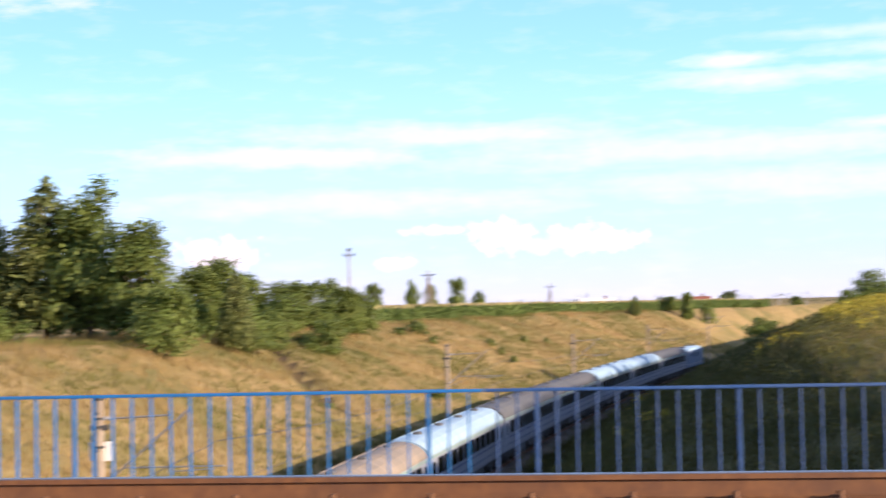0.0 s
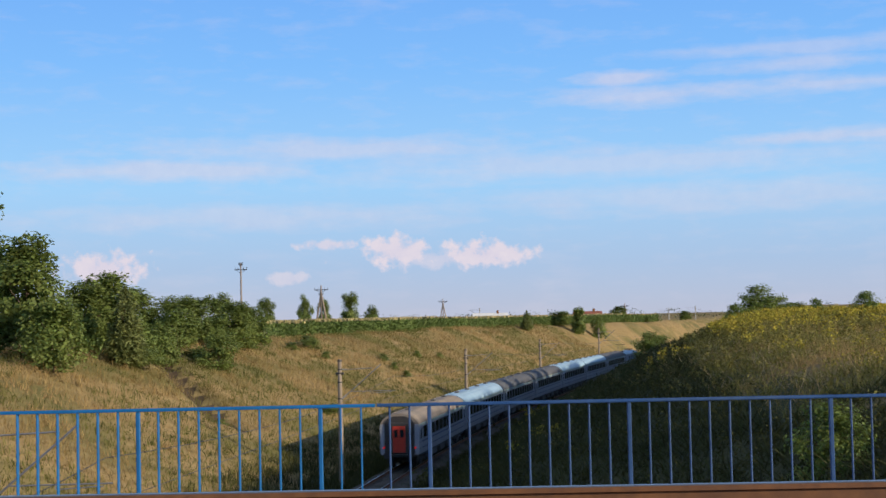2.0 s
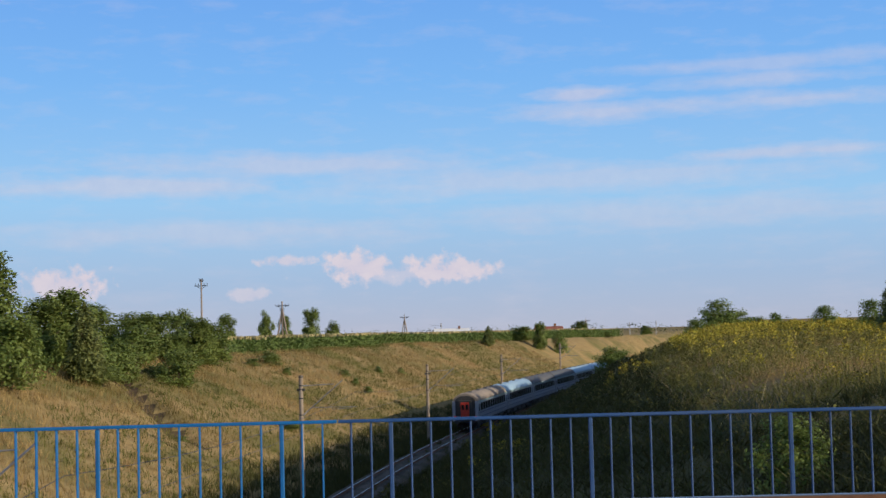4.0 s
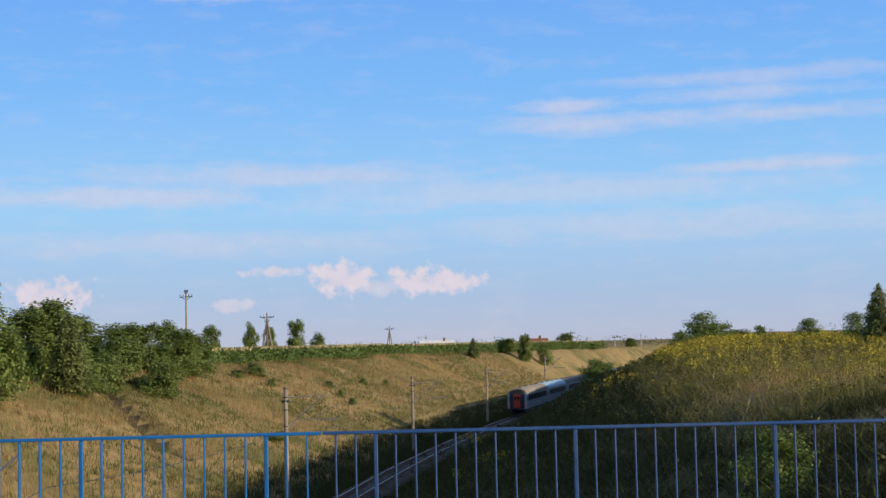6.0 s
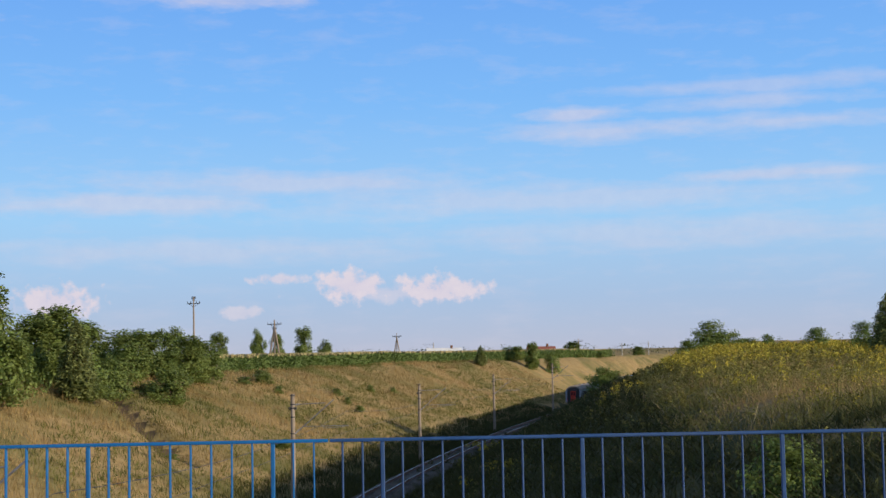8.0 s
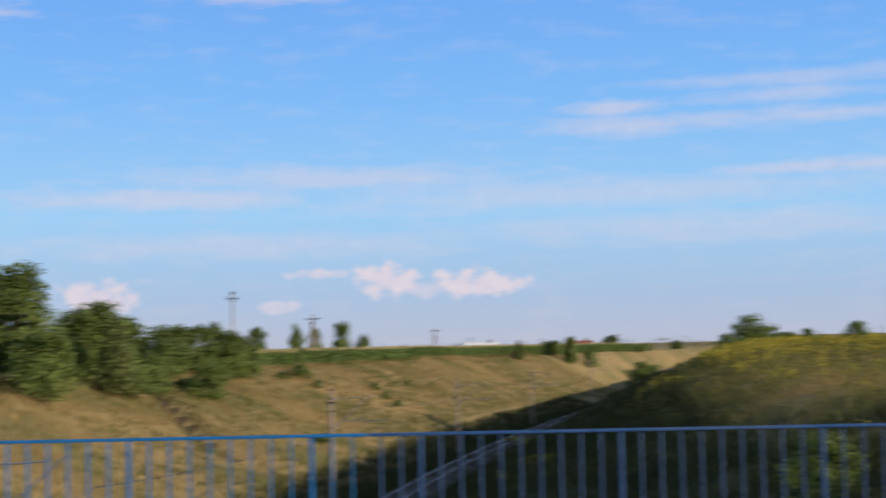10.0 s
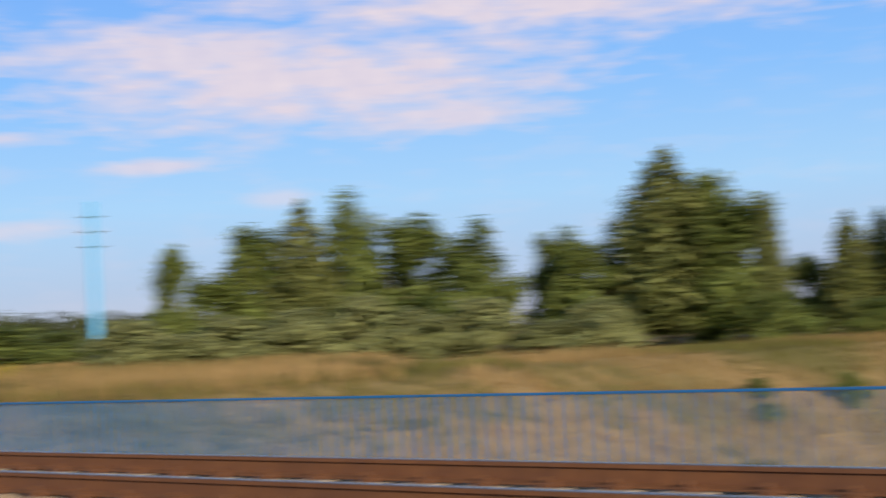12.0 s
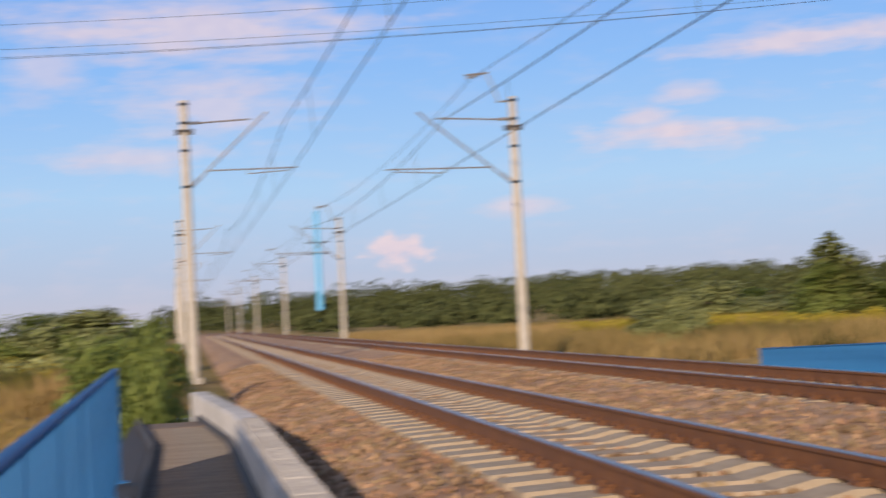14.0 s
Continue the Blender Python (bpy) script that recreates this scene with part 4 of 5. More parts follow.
    for e in (-1, 1):
        bm = bmesh.new()
        x0, x1 = sorted((e * half, e * (half + 0.2)))
        box(bm, x0, -0.72, 1.1, x1, 0.72, 3.35, 0.06)
        part("gangway", bm, M["dark"], co)
        if e == -1:
            for s in (-1, 1):
                bm = bmesh.new()
                box(bm, -half - 0.1, s * 0.9 - 0.1, 0.9, -half + 0.02, s * 0.9 + 0.1, 1.12, 0.02)
                rod(bm, (-half - 0.45, s * 0.88, 1.02), (-half, s * 0.88, 1.02), 0.1)
                rod(bm, (-half - 0.5, s * 0.88, 1.02), (-half - 0.45, s * 0.88, 1.02), 0.22, seg=14)
                part("buffer", bm, M["dark"], co)
    if tail:
        # Dark sheet over the middle of the tail's end wall.
        bm = bmesh.new()
        sweep(bm, [(-1.1, 1.1), (1.1, 1.1), (1.1, 3.3), (0.85, 3.62), (0.4, 3.8), (-0.4, 3.8), (-0.85, 3.62), (-1.1, 3.3)], [shift(-half - 0.03, 0), shift(-half - 0.004, 0)])
        part("end_panel", bm, M["dark"], co, "dark panel on the end wall around the door")
        bm = bmesh.new()
        box(bm, -half - 0.24, -0.46, 1.22, -half - 0.2, 0.46, 3.1, 0.01)
        d = part("end_door", bm, M["red"], co, "orange-red end door")
        for s in (-1, 1):
            bm = bmesh.new()
            box(bm, -half - 0.255, s * 0.22 - 0.14, 2.3, -half - 0.24, s * 0.22 + 0.14, 2.85, 0.01)
            part("pane", bm, M["glass"], d)
            bm = bmesh.new()
            rod(bm, (-half - 0.06, s * 1.15, 1.55), (-half, s * 1.15, 1.55), 0.075, seg=14)
            part("tail_light", bm, M["tail"], co, "small red tail light")
    VEHICLES.append((co, i * 23.4, 23.4))


def locomotive(i):
    L, hw = 16.6, 1.45
    lo = thing("electric_locomotive", "dark blue-grey electric locomotive with raised pantograph", "locomotive")
    h = L / 2
    bm = bmesh.new()
    sweep(bm, [(-hw, 1.0), (hw, 1.0), (hw, 2.3), (hw - 0.08, 3.35), (-hw + 0.08, 3.35), (-hw, 2.3)], [shift(-h, 0), shift(-h + 0.02, 0), shift(h, 0)])
    for v in bm.verts:
        if v.co.z > 2.25:
            v.co.x *= 1 - 0.045 * (v.co.z - 2.25)
    part("body", bm, M["loco"], lo)
    bm = bmesh.new()
    arc = [(hw - 0.1, 3.352), (1.2, 3.6), (0.7, 3.78), (0.2, 3.84)]
    sweep(bm, arc + [(-u, w) for u, w in arc[::-1]], [shift(-h + 0.45, 0), shift(h - 0.45, 0)])
    part("roof", bm, M["roof_blue"], lo)
    for e in (-1, 1):
        bm = bmesh.new()
        x0, x1 = sorted((e * (h - 0.06), e * (h - 0.36)))
        for s in (-1, 1):
            box(bm, x0, s * 0.65 - 0.52, 2.35, x1, s * 0.65 + 0.52, 3.2)
        part("windscreen", bm, M["glass"], lo)
        for s in (-1, 1):
            bm = bmesh.new()
            rod(bm, (e * h, s * 1.0, 1.5), (e * (h + 0.06), s * 1.0, 1.5), 0.13, seg=12)
            part("headlight", bm, M["glass"], lo)
        bogie(lo, e * 4.4)
    for s in (-1, 1):
        bm = bmesh.new()
        box(bm, -h + 0.1, s * hw, 1.3, h - 0.1, s * (hw + 0.01), 1.5)
        part("stripe", bm, M["coach"], lo)
        for x in (-3.6, -1.2, 1.2, 3.6):
            bm = bmesh.new()
            box(bm, x - 0.5, s * hw - s * 0.03, 2.35, x + 0.5, s * (hw + 0.0), 2.95)
            part("grille", bm, M["dark"], lo)
    for x in (-5.0, 5.0):
        bm = bmesh.new()
        up = 1.25 if x < 0 else 0.25
        for s in (-1, 1):
            rod(bm, (x + 0.6, s * 0.5, 3.85), (x - 0.8, s * 0.3, 3.85 + up * 0.5), 0.03)
            rod(bm, (x - 0.8, s * 0.3, 3.85 + up * 0.5), (x + 0.4, s * 0.5, 3.85 + up), 0.025)
        rod(bm, (x + 0.4, -0.8, 3.85 + up), (x + 0.4, 0.8, 3.85 + up), 0.035)
        box(bm, x - 1.0, -0.6, 3.8, x + 1.0, 0.6, 3.92, 0.02)
        part("pantograph", bm, M["dark"], lo)
    VEHICLES.append((lo, i * 23.4, 17.0))


M["coach_band"] = mat("coach_window_band", (0.075, 0.085, 0.11), (0.11, 0.12, 0.15), 2, 0.4)


def build_train():
    for i, (roof, words) in enumerate((("roof_sand", "sunlit brown"), ("roof_blue", "pale blue"), ("roof_grey", "dark grey"), ("roof_grey", "dark grey"), ("roof_blue", "pale blue"), ("roof_blue", "pale blue"), ("roof_grey", "dark grey"))):
        coach(i, roof, words, i == 0)
    locomotive(7)


REAR_S, SPEED = 110.3, 27.68      # arc length of the train's tail at 0 s, and its speed


def vehicle_pose(t, back, length):
    s = REAR_S + SPEED * t + back
    a, b = on_line(s + length * 0.14), on_line(s + length * 0.86)
    return pose((a[0] + b[0]) / 2, (a[1] + b[1]) / 2, TRACK_Z, 0, 0, math.degrees(math.atan2(b[1] - a[1], b[0] - a[0])))


build_lower_line(); build_train()


# ---- plants ----
def leaf_arrays(centres, normals, size, rng, long=1.6):
    """A quad for each leaf, facing roughly along its normal."""
    n = len(centres)
    nn = normals + rng.normal(size=(n, 3)) * 0.55
    nn /= np.linalg.norm(nn, axis=1)[:, None]
    a = np.cross(nn, rng.normal(size=(n, 3)))
    a /= np.linalg.norm(a, axis=1)[:, None]
    b = np.cross(nn, a)
    s = (size * rng.uniform(0.6, 1.3, n))[:, None]
    v = np.stack([centres - a * s * 0.5 * long, centres + b * s * 0.5, centres + a * s * 0.5 * long, centres - b * s * 0.5], 1)
    f = np.arange(n * 4).reshape(-1, 4)
    return v.reshape(-1, 3), f.tolist()


def crown_points(rng, kind, H, W):
    cs, ns, sizes = [], [], []
    if kind == "pine":
        levels = 20
        for k in range(levels):
            t = k / (levels - 1)
            z = H * (0.14 + 0.86 * t)
            r = W / 2 * (1 - t) ** 0.55 * (1.0 if t > 0.08 else 0.75) + 0.05 * W
            nb = max(4, int(11 * (1 - t) + 4))
            for j in range(nb):
                az = 2 * math.pi * (j / nb + rng.uniform(0, 0.12)) + k
                ln = r * rng.uniform(0.65, 1.1)
                m = int(20 + 44 * (1 - t))
                u = rng.uniform(0.15, 1, m) ** 0.7 * ln
                wd = rng.normal(size=m) * 0.16 * ln
                x, y = u * math.cos(az) - wd * math.sin(az), u * math.sin(az) + wd * math.cos(az)
                zz = z + 0.10 * u - 0.22 * u * u / max(ln, 0.1) + rng.normal(size=m) * 0.032 * H
                cs.append(np.stack([x, y, zz], 1))
                ns.append(np.stack([0.35 * np.cos(az) * np.ones(m), 0.35 * np.sin(az) * np.ones(m), np.ones(m)], 1))
    else:
        low = 0.03
        k0 = rng.uniform(0, 6)
        nc = {"leafy": 125, "bush": 78, "willow": 80}[kind]
        per = {"leafy": 72, "bush": 66, "willow": 72}[kind]
        lobes = []
        for j in range(11):
            fr = 0.1 + 0.82 * j / 10
            girth = math.sin(math.pi * (0.2 + 0.72 * fr)) if kind == "leafy" else math.sin(math.pi * (0.36 + 0.58 * fr))
            off = 0.25 * W * girth * rng.uniform(0.6, 1.25)
            lobes.append((off * math.cos(j * 2.4 + k0), off * math.sin(j * 2.4 + k0), H * min(0.93, fr * rng.uniform(0.92, 1.05)), (0.42 + 0.4 * girth) * rng.uniform(0.85, 1.15)))
        for k in range(nc):
            lx, ly, lz, lr = lobes[rng.randint(len(lobes))]
            d = rng.normal(size=3)
            d /= np.linalg.norm(d)
            rr = rng.uniform(0.45, 1.0) ** 0.5 * lr * 0.5
            c = np.array([lx + d[0] * rr * W * 0.62, ly + d[1] * rr * W * 0.62, lz + d[2] * rr * H * 0.32])
            c[2] = min(max(c[2], low * H + 0.03 * H), H * 0.985)
            q = np.clip(rng.normal(size=(per, 3)), -1.7, 1.7) * np.array([W * 0.066, W * 0.066, H * 0.05 if kind == "leafy" else H * 0.06])
            p = c + q
            p[:, 2] = np.clip(p[:, 2], 0.02 * H, None)
            cs.append(p)
            out = p - np.array([lx * 0.5, ly * 0.5, H * 0.45])
            out /= np.linalg.norm(out, axis=1)[:, None] + 1e-6
            ns.append(out + np.array([0, 0, 0.35]))
    return np.concatenate(cs), np.concatenate(ns)


PROTO = {}
PLANT_KINDS = {"leafy": ("deciduous_tree", 10.0, 6.0, 0.25, "leaf", 3), "pine": ("conifer_tree", 10.0, 5.4, 0.22, "needle", 2),
               "bush": ("shrub", 3.2, 3.4, 0.112, "leaf", 3), "willow": ("shrub", 4.0, 4.6, 0.14, "willow", 2)}


def prototype(kind, k):
    if (kind, k) in PROTO:
        return PROTO[(kind, k)]
    name, H, W, size, m, _ = PLANT_KINDS[kind]
    rng = np.random.RandomState(40 + 7 * k + len(kind) * 3)
    bm = bmesh.new()
    r = 0.018 * H
    top = H * (0.9 if kind == "pine" else 0.62)
    pts = [Vector((0, 0, -0.06 * H))]
    for i in range(1, 6):
        pts.append(Vector((rng.normal() * 0.01 * H, rng.normal() * 0.01 * H, top * i / 5)))
    for i in range(5):
        rod(bm, pts[i], pts[i + 1], r * (1 - 0.17 * i), r * (1 - 0.17 * (i + 1)), 8)
    for j in range(9):
        b = pts[1 + j % 4]
        az = j * 2.4 + rng.uniform(0, 1)
        e = b + Vector((math.cos(az) * W * 0.3, math.sin(az) * W * 0.3, H * rng.uniform(0.1, 0.22)))
        rod(bm, b, e, r * 0.42, r * 0.1, 5)
    trunk = bpy.data.meshes.new("trunk")
    bm.normal_update(); bm.to_mesh(trunk); bm.free()
    trunk.materials.append(M["bark"])
    c, n = crown_points(rng, kind, H, W)
    v, f = leaf_arrays(c, n, size, rng, 2.4 if kind in ("pine", "willow") else 1.5)
    crown = bpy.data.meshes.new("crown")
    crown.from_pydata(v.tolist(), [], f)
    crown.materials.append(M[m])
    PROTO[(kind, k)] = (trunk, crown)
    return PROTO[(kind, k)]


def plant(kind, x, y, top, width, label, group, k, rng, spread=1.15):
    name, H, W, size, m, _ = PLANT_KINDS[kind]
    trunk, crown = prototype(kind, k)
    z = height(x, y)
    h = max(0.9, top - z)
    tr = thing(name, label, "tree" if "tree" in name else "shrub", group)
    wd = width * spread
    sc = Matrix.Diagonal((wd / W, wd / W, h / H * 1.02, 1))
    tr.matrix_world = pose(x, y, z - 0.05, 0, 0, rng.uniform(0, 360)) @ sc
    for nm, me in (("trunk", trunk), ("crown", crown)):
        o = new(nm, me)
        o.parent = tr


LEFT_TREES = [
    ("bush", -31.0, 122.0, 2.0, 5.0), ("bush", -30.5, 140.0, 2.2, 5.5), ("bush", -29.0, 150.0, 1.5, 5.0),
    ("leafy", -35.0, 140.0, 4.3, 6.0), ("leafy", -31.5, 153.0, 3.7, 5.5), ("leafy", -27.0, 160.0, 2.8, 4.5),
    ("leafy", -32.9, 123.7, 5.5, 5.9),
    ("leafy", -33.6, 119.4, 4.4, 4.3),
    ("pine", -29.4, 116.3, 3.6, 3.2),
    ("leafy", -31.8, 146.6, 3.6, 4.9),
    ("leafy", -30.7, 162.1, 4.1, 3.8),
    ("leafy", -27.6, 155.6, 3.2, 4.3),
    ("leafy", -38.9, 165.5, 2.9, 3.9),
    ("bush", -33.6, 113.1, 1.9, 4.1)]

FAR_TREES = [
    ("leafy", -51.0, 326.0, 6.0, 4.6),
    ("leafy", -45.0, 347.1, 6.7, 3.5),
    ("leafy", -42.7, 367.5, 6.1, 3.7),
    ("leafy", -34.4, 348.3, 7.2, 5.1),
    ("leafy", -32.5, 388.6, 4.4, 3.9),
    ("bush", 14.4, 334.7, 1.7, 7.7),
    ("leafy", 18.6, 329.5, 2.5, 3.6),
    ("bush", 6.6, 299.9, 0.9, 2.1),
    ("leafy", 33.5, 398.6, 3.0, 5.2),
    ("bush", 23.7, 339.2, 0.4, 3.9),
    ("bush", 42.8, 417.8, -0.1, 3.9),
    ("pine", 6.5, 300.0, 1.7, 2.6),
    ("leafy", 66.3, 515.8, 1.4, 4.4)]

RIGHT_TREES = [
    ("bush", 29.8, 167.4, 3.7, 5.2),
    ("bush", 32.8, 171.9, 2.4, 4.0),
    ("bush", 26.4, 162.9, 1.6, 2.5),
    ("bush", 31.9, 146.6, 2.0, 2.1),
    ("bush", 34.0, 135.8, 2.5, 2.8),
    ("bush", 32.6, 115.5, 2.6, 2.4),
    ("pine", 32.0, 107.3, 4.3, 2.6),
    ("bush", 37.7, 186.2, 1.9, 4.4)]

EDGE_BUSHES = [
    ("bush", -25.4, 134.1, -0.2, 4.5), ("bush", -28.0, 137.2, -1.8, 3.2), ("bush", -30.2, 130.5, 0.7, 3.9), ("bush", -12.8, 185.1, -5.2, 1.1),
    ("bush", -11.1, 208.2, -5.2, 1.4), ("bush", -22.4, 175.6, -0.8, 3.1), ("bush", -20.0, 172.3, -3.2, 1.5), ("bush", -23.6, 169.4, -1.6, 2.2),
    ("bush", -11.1, 182.2, -7.8, 1.4), ("bush", -8.3, 217.8, -5.8, 1.3), ("bush", -14.5, 189.4, -5.3, 1.8)]
EDGE_BUSHES += [
    ("bush", -15.4, 135.6, -9.2, 2.6), ("bush", -21.4, 113.0, -6.9, 1.8), ("bush", -32.4, 60.9, -2.3, 1.6), ("bush", -30.2, 65.9, -2.1, 1.7),
    ("bush", -30.6, 58.5, -4.1, 1.3), ("bush", -29.3, 118.9, -1.1, 5.2), ("bush", 6.75, 30.0, -0.9, 1.75), ("bush", 15.6, 150.0, -1.0, 3.8), ("bush", 17.2, 155.0, -1.4, 3.2)]

GROVE = [
    ("pine", -57.7, 96.0, 12.7, 8.2),
    ("leafy", -56.5, 99.0, 11.9, 6.6),
    ("leafy", -52.2, 96.8, 9.7, 6.3),
    ("pine", -49.4, 96.0, 8.4, 2.9),
    ("leafy", -61.8, 98.2, 10.0, 5.4),
    ("pine", -42.8, 110.0, 10.6, 6.6),
    ("leafy", -39.0, 109.2, 10.6, 5.6),
    ("leafy", -34.3, 106.6, 7.8, 4.7),
    ("pine", -48.5, 107.5, 7.7, 4.1),
    ("pine", -47.0, 110.4, 7.9, 4.2),
    ("leafy", -66.4, 93.9, 8.1, 4.0),
    ("leafy", -63.1, 92.5, 7.0, 4.7),
    ("leafy", -53.0, 109.9, 5.2, 4.7),
    ("bush", -41.2, 95.5, 1.4, 4.4),
    ("bush", -46.4, 90.8, 2.2, 4.7),
    ("bush", -31.4, 103.3, 2.8, 5.0)]

WOOD = [
    ("pine", -82.3, 81.7, 10.7, 5.4),
    ("leafy", -86.3, 80.5, 10.0, 5.4),
    ("leafy", -80.9, 85.9, 11.8, 4.5),
    ("leafy", -76.2, 87.5, 9.8, 5.8),
    ("leafy", -70.0, 87.5, 8.6, 5.6),
    ("leafy", -86.1, 71.6, 8.1, 3.0),
    ("leafy", -86.3, 76.0, 6.0, 4.4),
    ("leafy", -68.8, 95.9, 5.6, 4.1)]

WILLOWS = [
    ("willow", -72.4, 56.8, 2.6, 4.6),
    ("willow", -70.9, 63.3, 2.6, 5.5),
    ("willow", -69.1, 68.1, 2.9, 4.8),
    ("willow", -67.5, 72.4, 3.6, 5.3),
    ("willow", -63.9, 74.3, 2.3, 4.5),
    ("willow", -62.1, 78.4, 3.0, 5.4),
    ("willow", -57.5, 79.4, 1.1, 4.9),
    ("willow", -55.6, 83.1, 2.2, 4.6),
    ("willow", -70.2, 59.4, 1.6, 3.5),
    ("willow", -55.8, 83.0, 2.3, 4.2)]

LINE_BUSHES = [
    ("willow", -48.0, 16.3, 0.9, 1.0), ("willow", -53.5, 17.0, 0.6, 1.3), ("willow", -58.5, 20.1, 1.5, 1.4),
    ("bush", -70.2, 31.6, 2.6, 2.6), ("bush", -70.6, 35.5, 1.6, 3.2),
    ("pine", -70.9, 32.5, 4.0, 3.0),
    ("bush", -71.3, 34.0, 1.9, 3.6),
    ("willow", -71.3, 23.4, 1.4, 2.6),
    ("willow", -84.5, 31.0, 2.2, 3.8),
    ("willow", -101.9, 41.3, 1.4, 4.2),
    ("bush", -62.4, 21.4, 0.5, 2.3),
    ("bush", -125.4, 82.2, 3.5, 8.1),
    ("bush", -130.8, 92.2, 2.8, 8.0),
    ("bush", -31.0, -2.0, 0.75, 1.5),
    ("bush", -33.5, -1.6, 0.7, 1.8),
    ("bush", -30.0, -0.7, 0.95, 1.3),
    ("bush", -28.4, -0.9, 0.35, 0.9),
    ("willow", -57.9, -4.0, 2.0, 3.6),
    ("bush", -80.0, -2.0, 1.7, 1.2),
    ("bush", -89.5, -9.1, 2.2, 4.2),
    ("bush", -111.5, 44.2, 2.0, 5.1)]


WORDS = {"leafy": "dense dark green deciduous tree", "pine": "dark green conifer with ragged top", "bush": "rounded leafy green shrub", "willow": "grey-green willow shrub"}


def build_plants():
    rng = random.Random(11)
    for rows, where in ((LEFT_TREES, "at the top of the cutting"), (FAR_TREES, "far behind the cornfield"), (RIGHT_TREES, "beyond the goldenrod bank"), (EDGE_BUSHES, "on the cutting slope"),
                        (GROVE, "in the grove beyond the meadow"), (WOOD, "in the wood beyond the meadow"), (WILLOWS, "in front of the wood"), (LINE_BUSHES, "beside the railway line")):
        for kind, x, y, top, width in rows:
            plant(kind, x, y, top, width, f"{WORDS[kind]} {where}", "plants " + where, rng.randrange(PLANT_KINDS[kind][5]), rng, 1.42 if rows in (WOOD, WILLOWS) else 1.3 if rows is GROVE else 1.12 if rows is LEFT_TREES else 1.6 if rows is LINE_BUSHES else 1.1)


build_plants()


def blades(name, pts, h, w, rng, material, label, category, lean=0.35, tip=None):
    """Grass or stalks: one tapering blade for each point."""
    n = len(pts)
    az = rng.uniform(0, 2 * math.pi, n)
    hh = h * rng.uniform(0.5, 1.25, n)
    d = np.stack([np.cos(az), np.sin(az), np.zeros(n)], 1)
    t = np.stack([rng.normal(size=n) * lean * hh, rng.normal(size=n) * lean * hh, hh], 1)
    ww = (w * rng.uniform(0.6, 1.3, n))[:, None]
    v = np.stack([pts - d * ww, pts + d * ww, pts + t], 1).reshape(-1, 3)
    ob = from_arrays(name, v, np.arange(n * 3).reshape(-1, 3).tolist(), material)
    return tagged(ob, label, category, kind="stuff")


def leaf_clumps(name, pts, rng, material, label, category, k=46):
    """Low leafy herbs: a ragged dome of small leaves round every point."""
    n = len(pts)
    q = np.repeat(pts, k, axis=0)
    r, h = np.repeat(rng.uniform(0.22, 0.6, n), k), np.repeat(rng.uniform(0.35, 1.05, n), k)
    d = rng.normal(size=(n * k, 3))
    d /= np.linalg.norm(d, axis=1)[:, None]
    q += np.stack([d[:, 0] * r, d[:, 1] * r, np.abs(d[:, 2]) * h + 0.05], 1) * (rng.uniform(0.35, 1.0, n * k) ** 0.5)[:, None]
    size = np.repeat(np.clip(np.hypot(pts[:, 0], pts[:, 1]) * 0.0011, 0.05, 0.16), k)
    v, f = leaf_arrays(q, d + np.array([0, 0, 0.5]), size, rng, 1.9)
    return tagged(from_arrays(name, v, f, material), label, category, kind="stuff")


def on_ground(x, y, sink=0.05):
    return np.array([(a, b, height(a, b) - sink) for a, b in zip(x, y)])


def line_offset(x, y):
    return (x - axis_x(y)) / math.sqrt(1 + slope_x(y) ** 2)


def patch(x, y, f=0.09, seed=0.0):
    return noise.noise((x * f, y * f, seed)) + 0.5 * noise.noise((x * f * 3.1, y * f * 3.1, seed + 5))


def clumped(pts, rng, k, r):
    """k blades around every point."""
    p = np.repeat(pts, k, axis=0)
    p[:, :2] += rng.normal(size=(len(p), 2)) * r
    return p


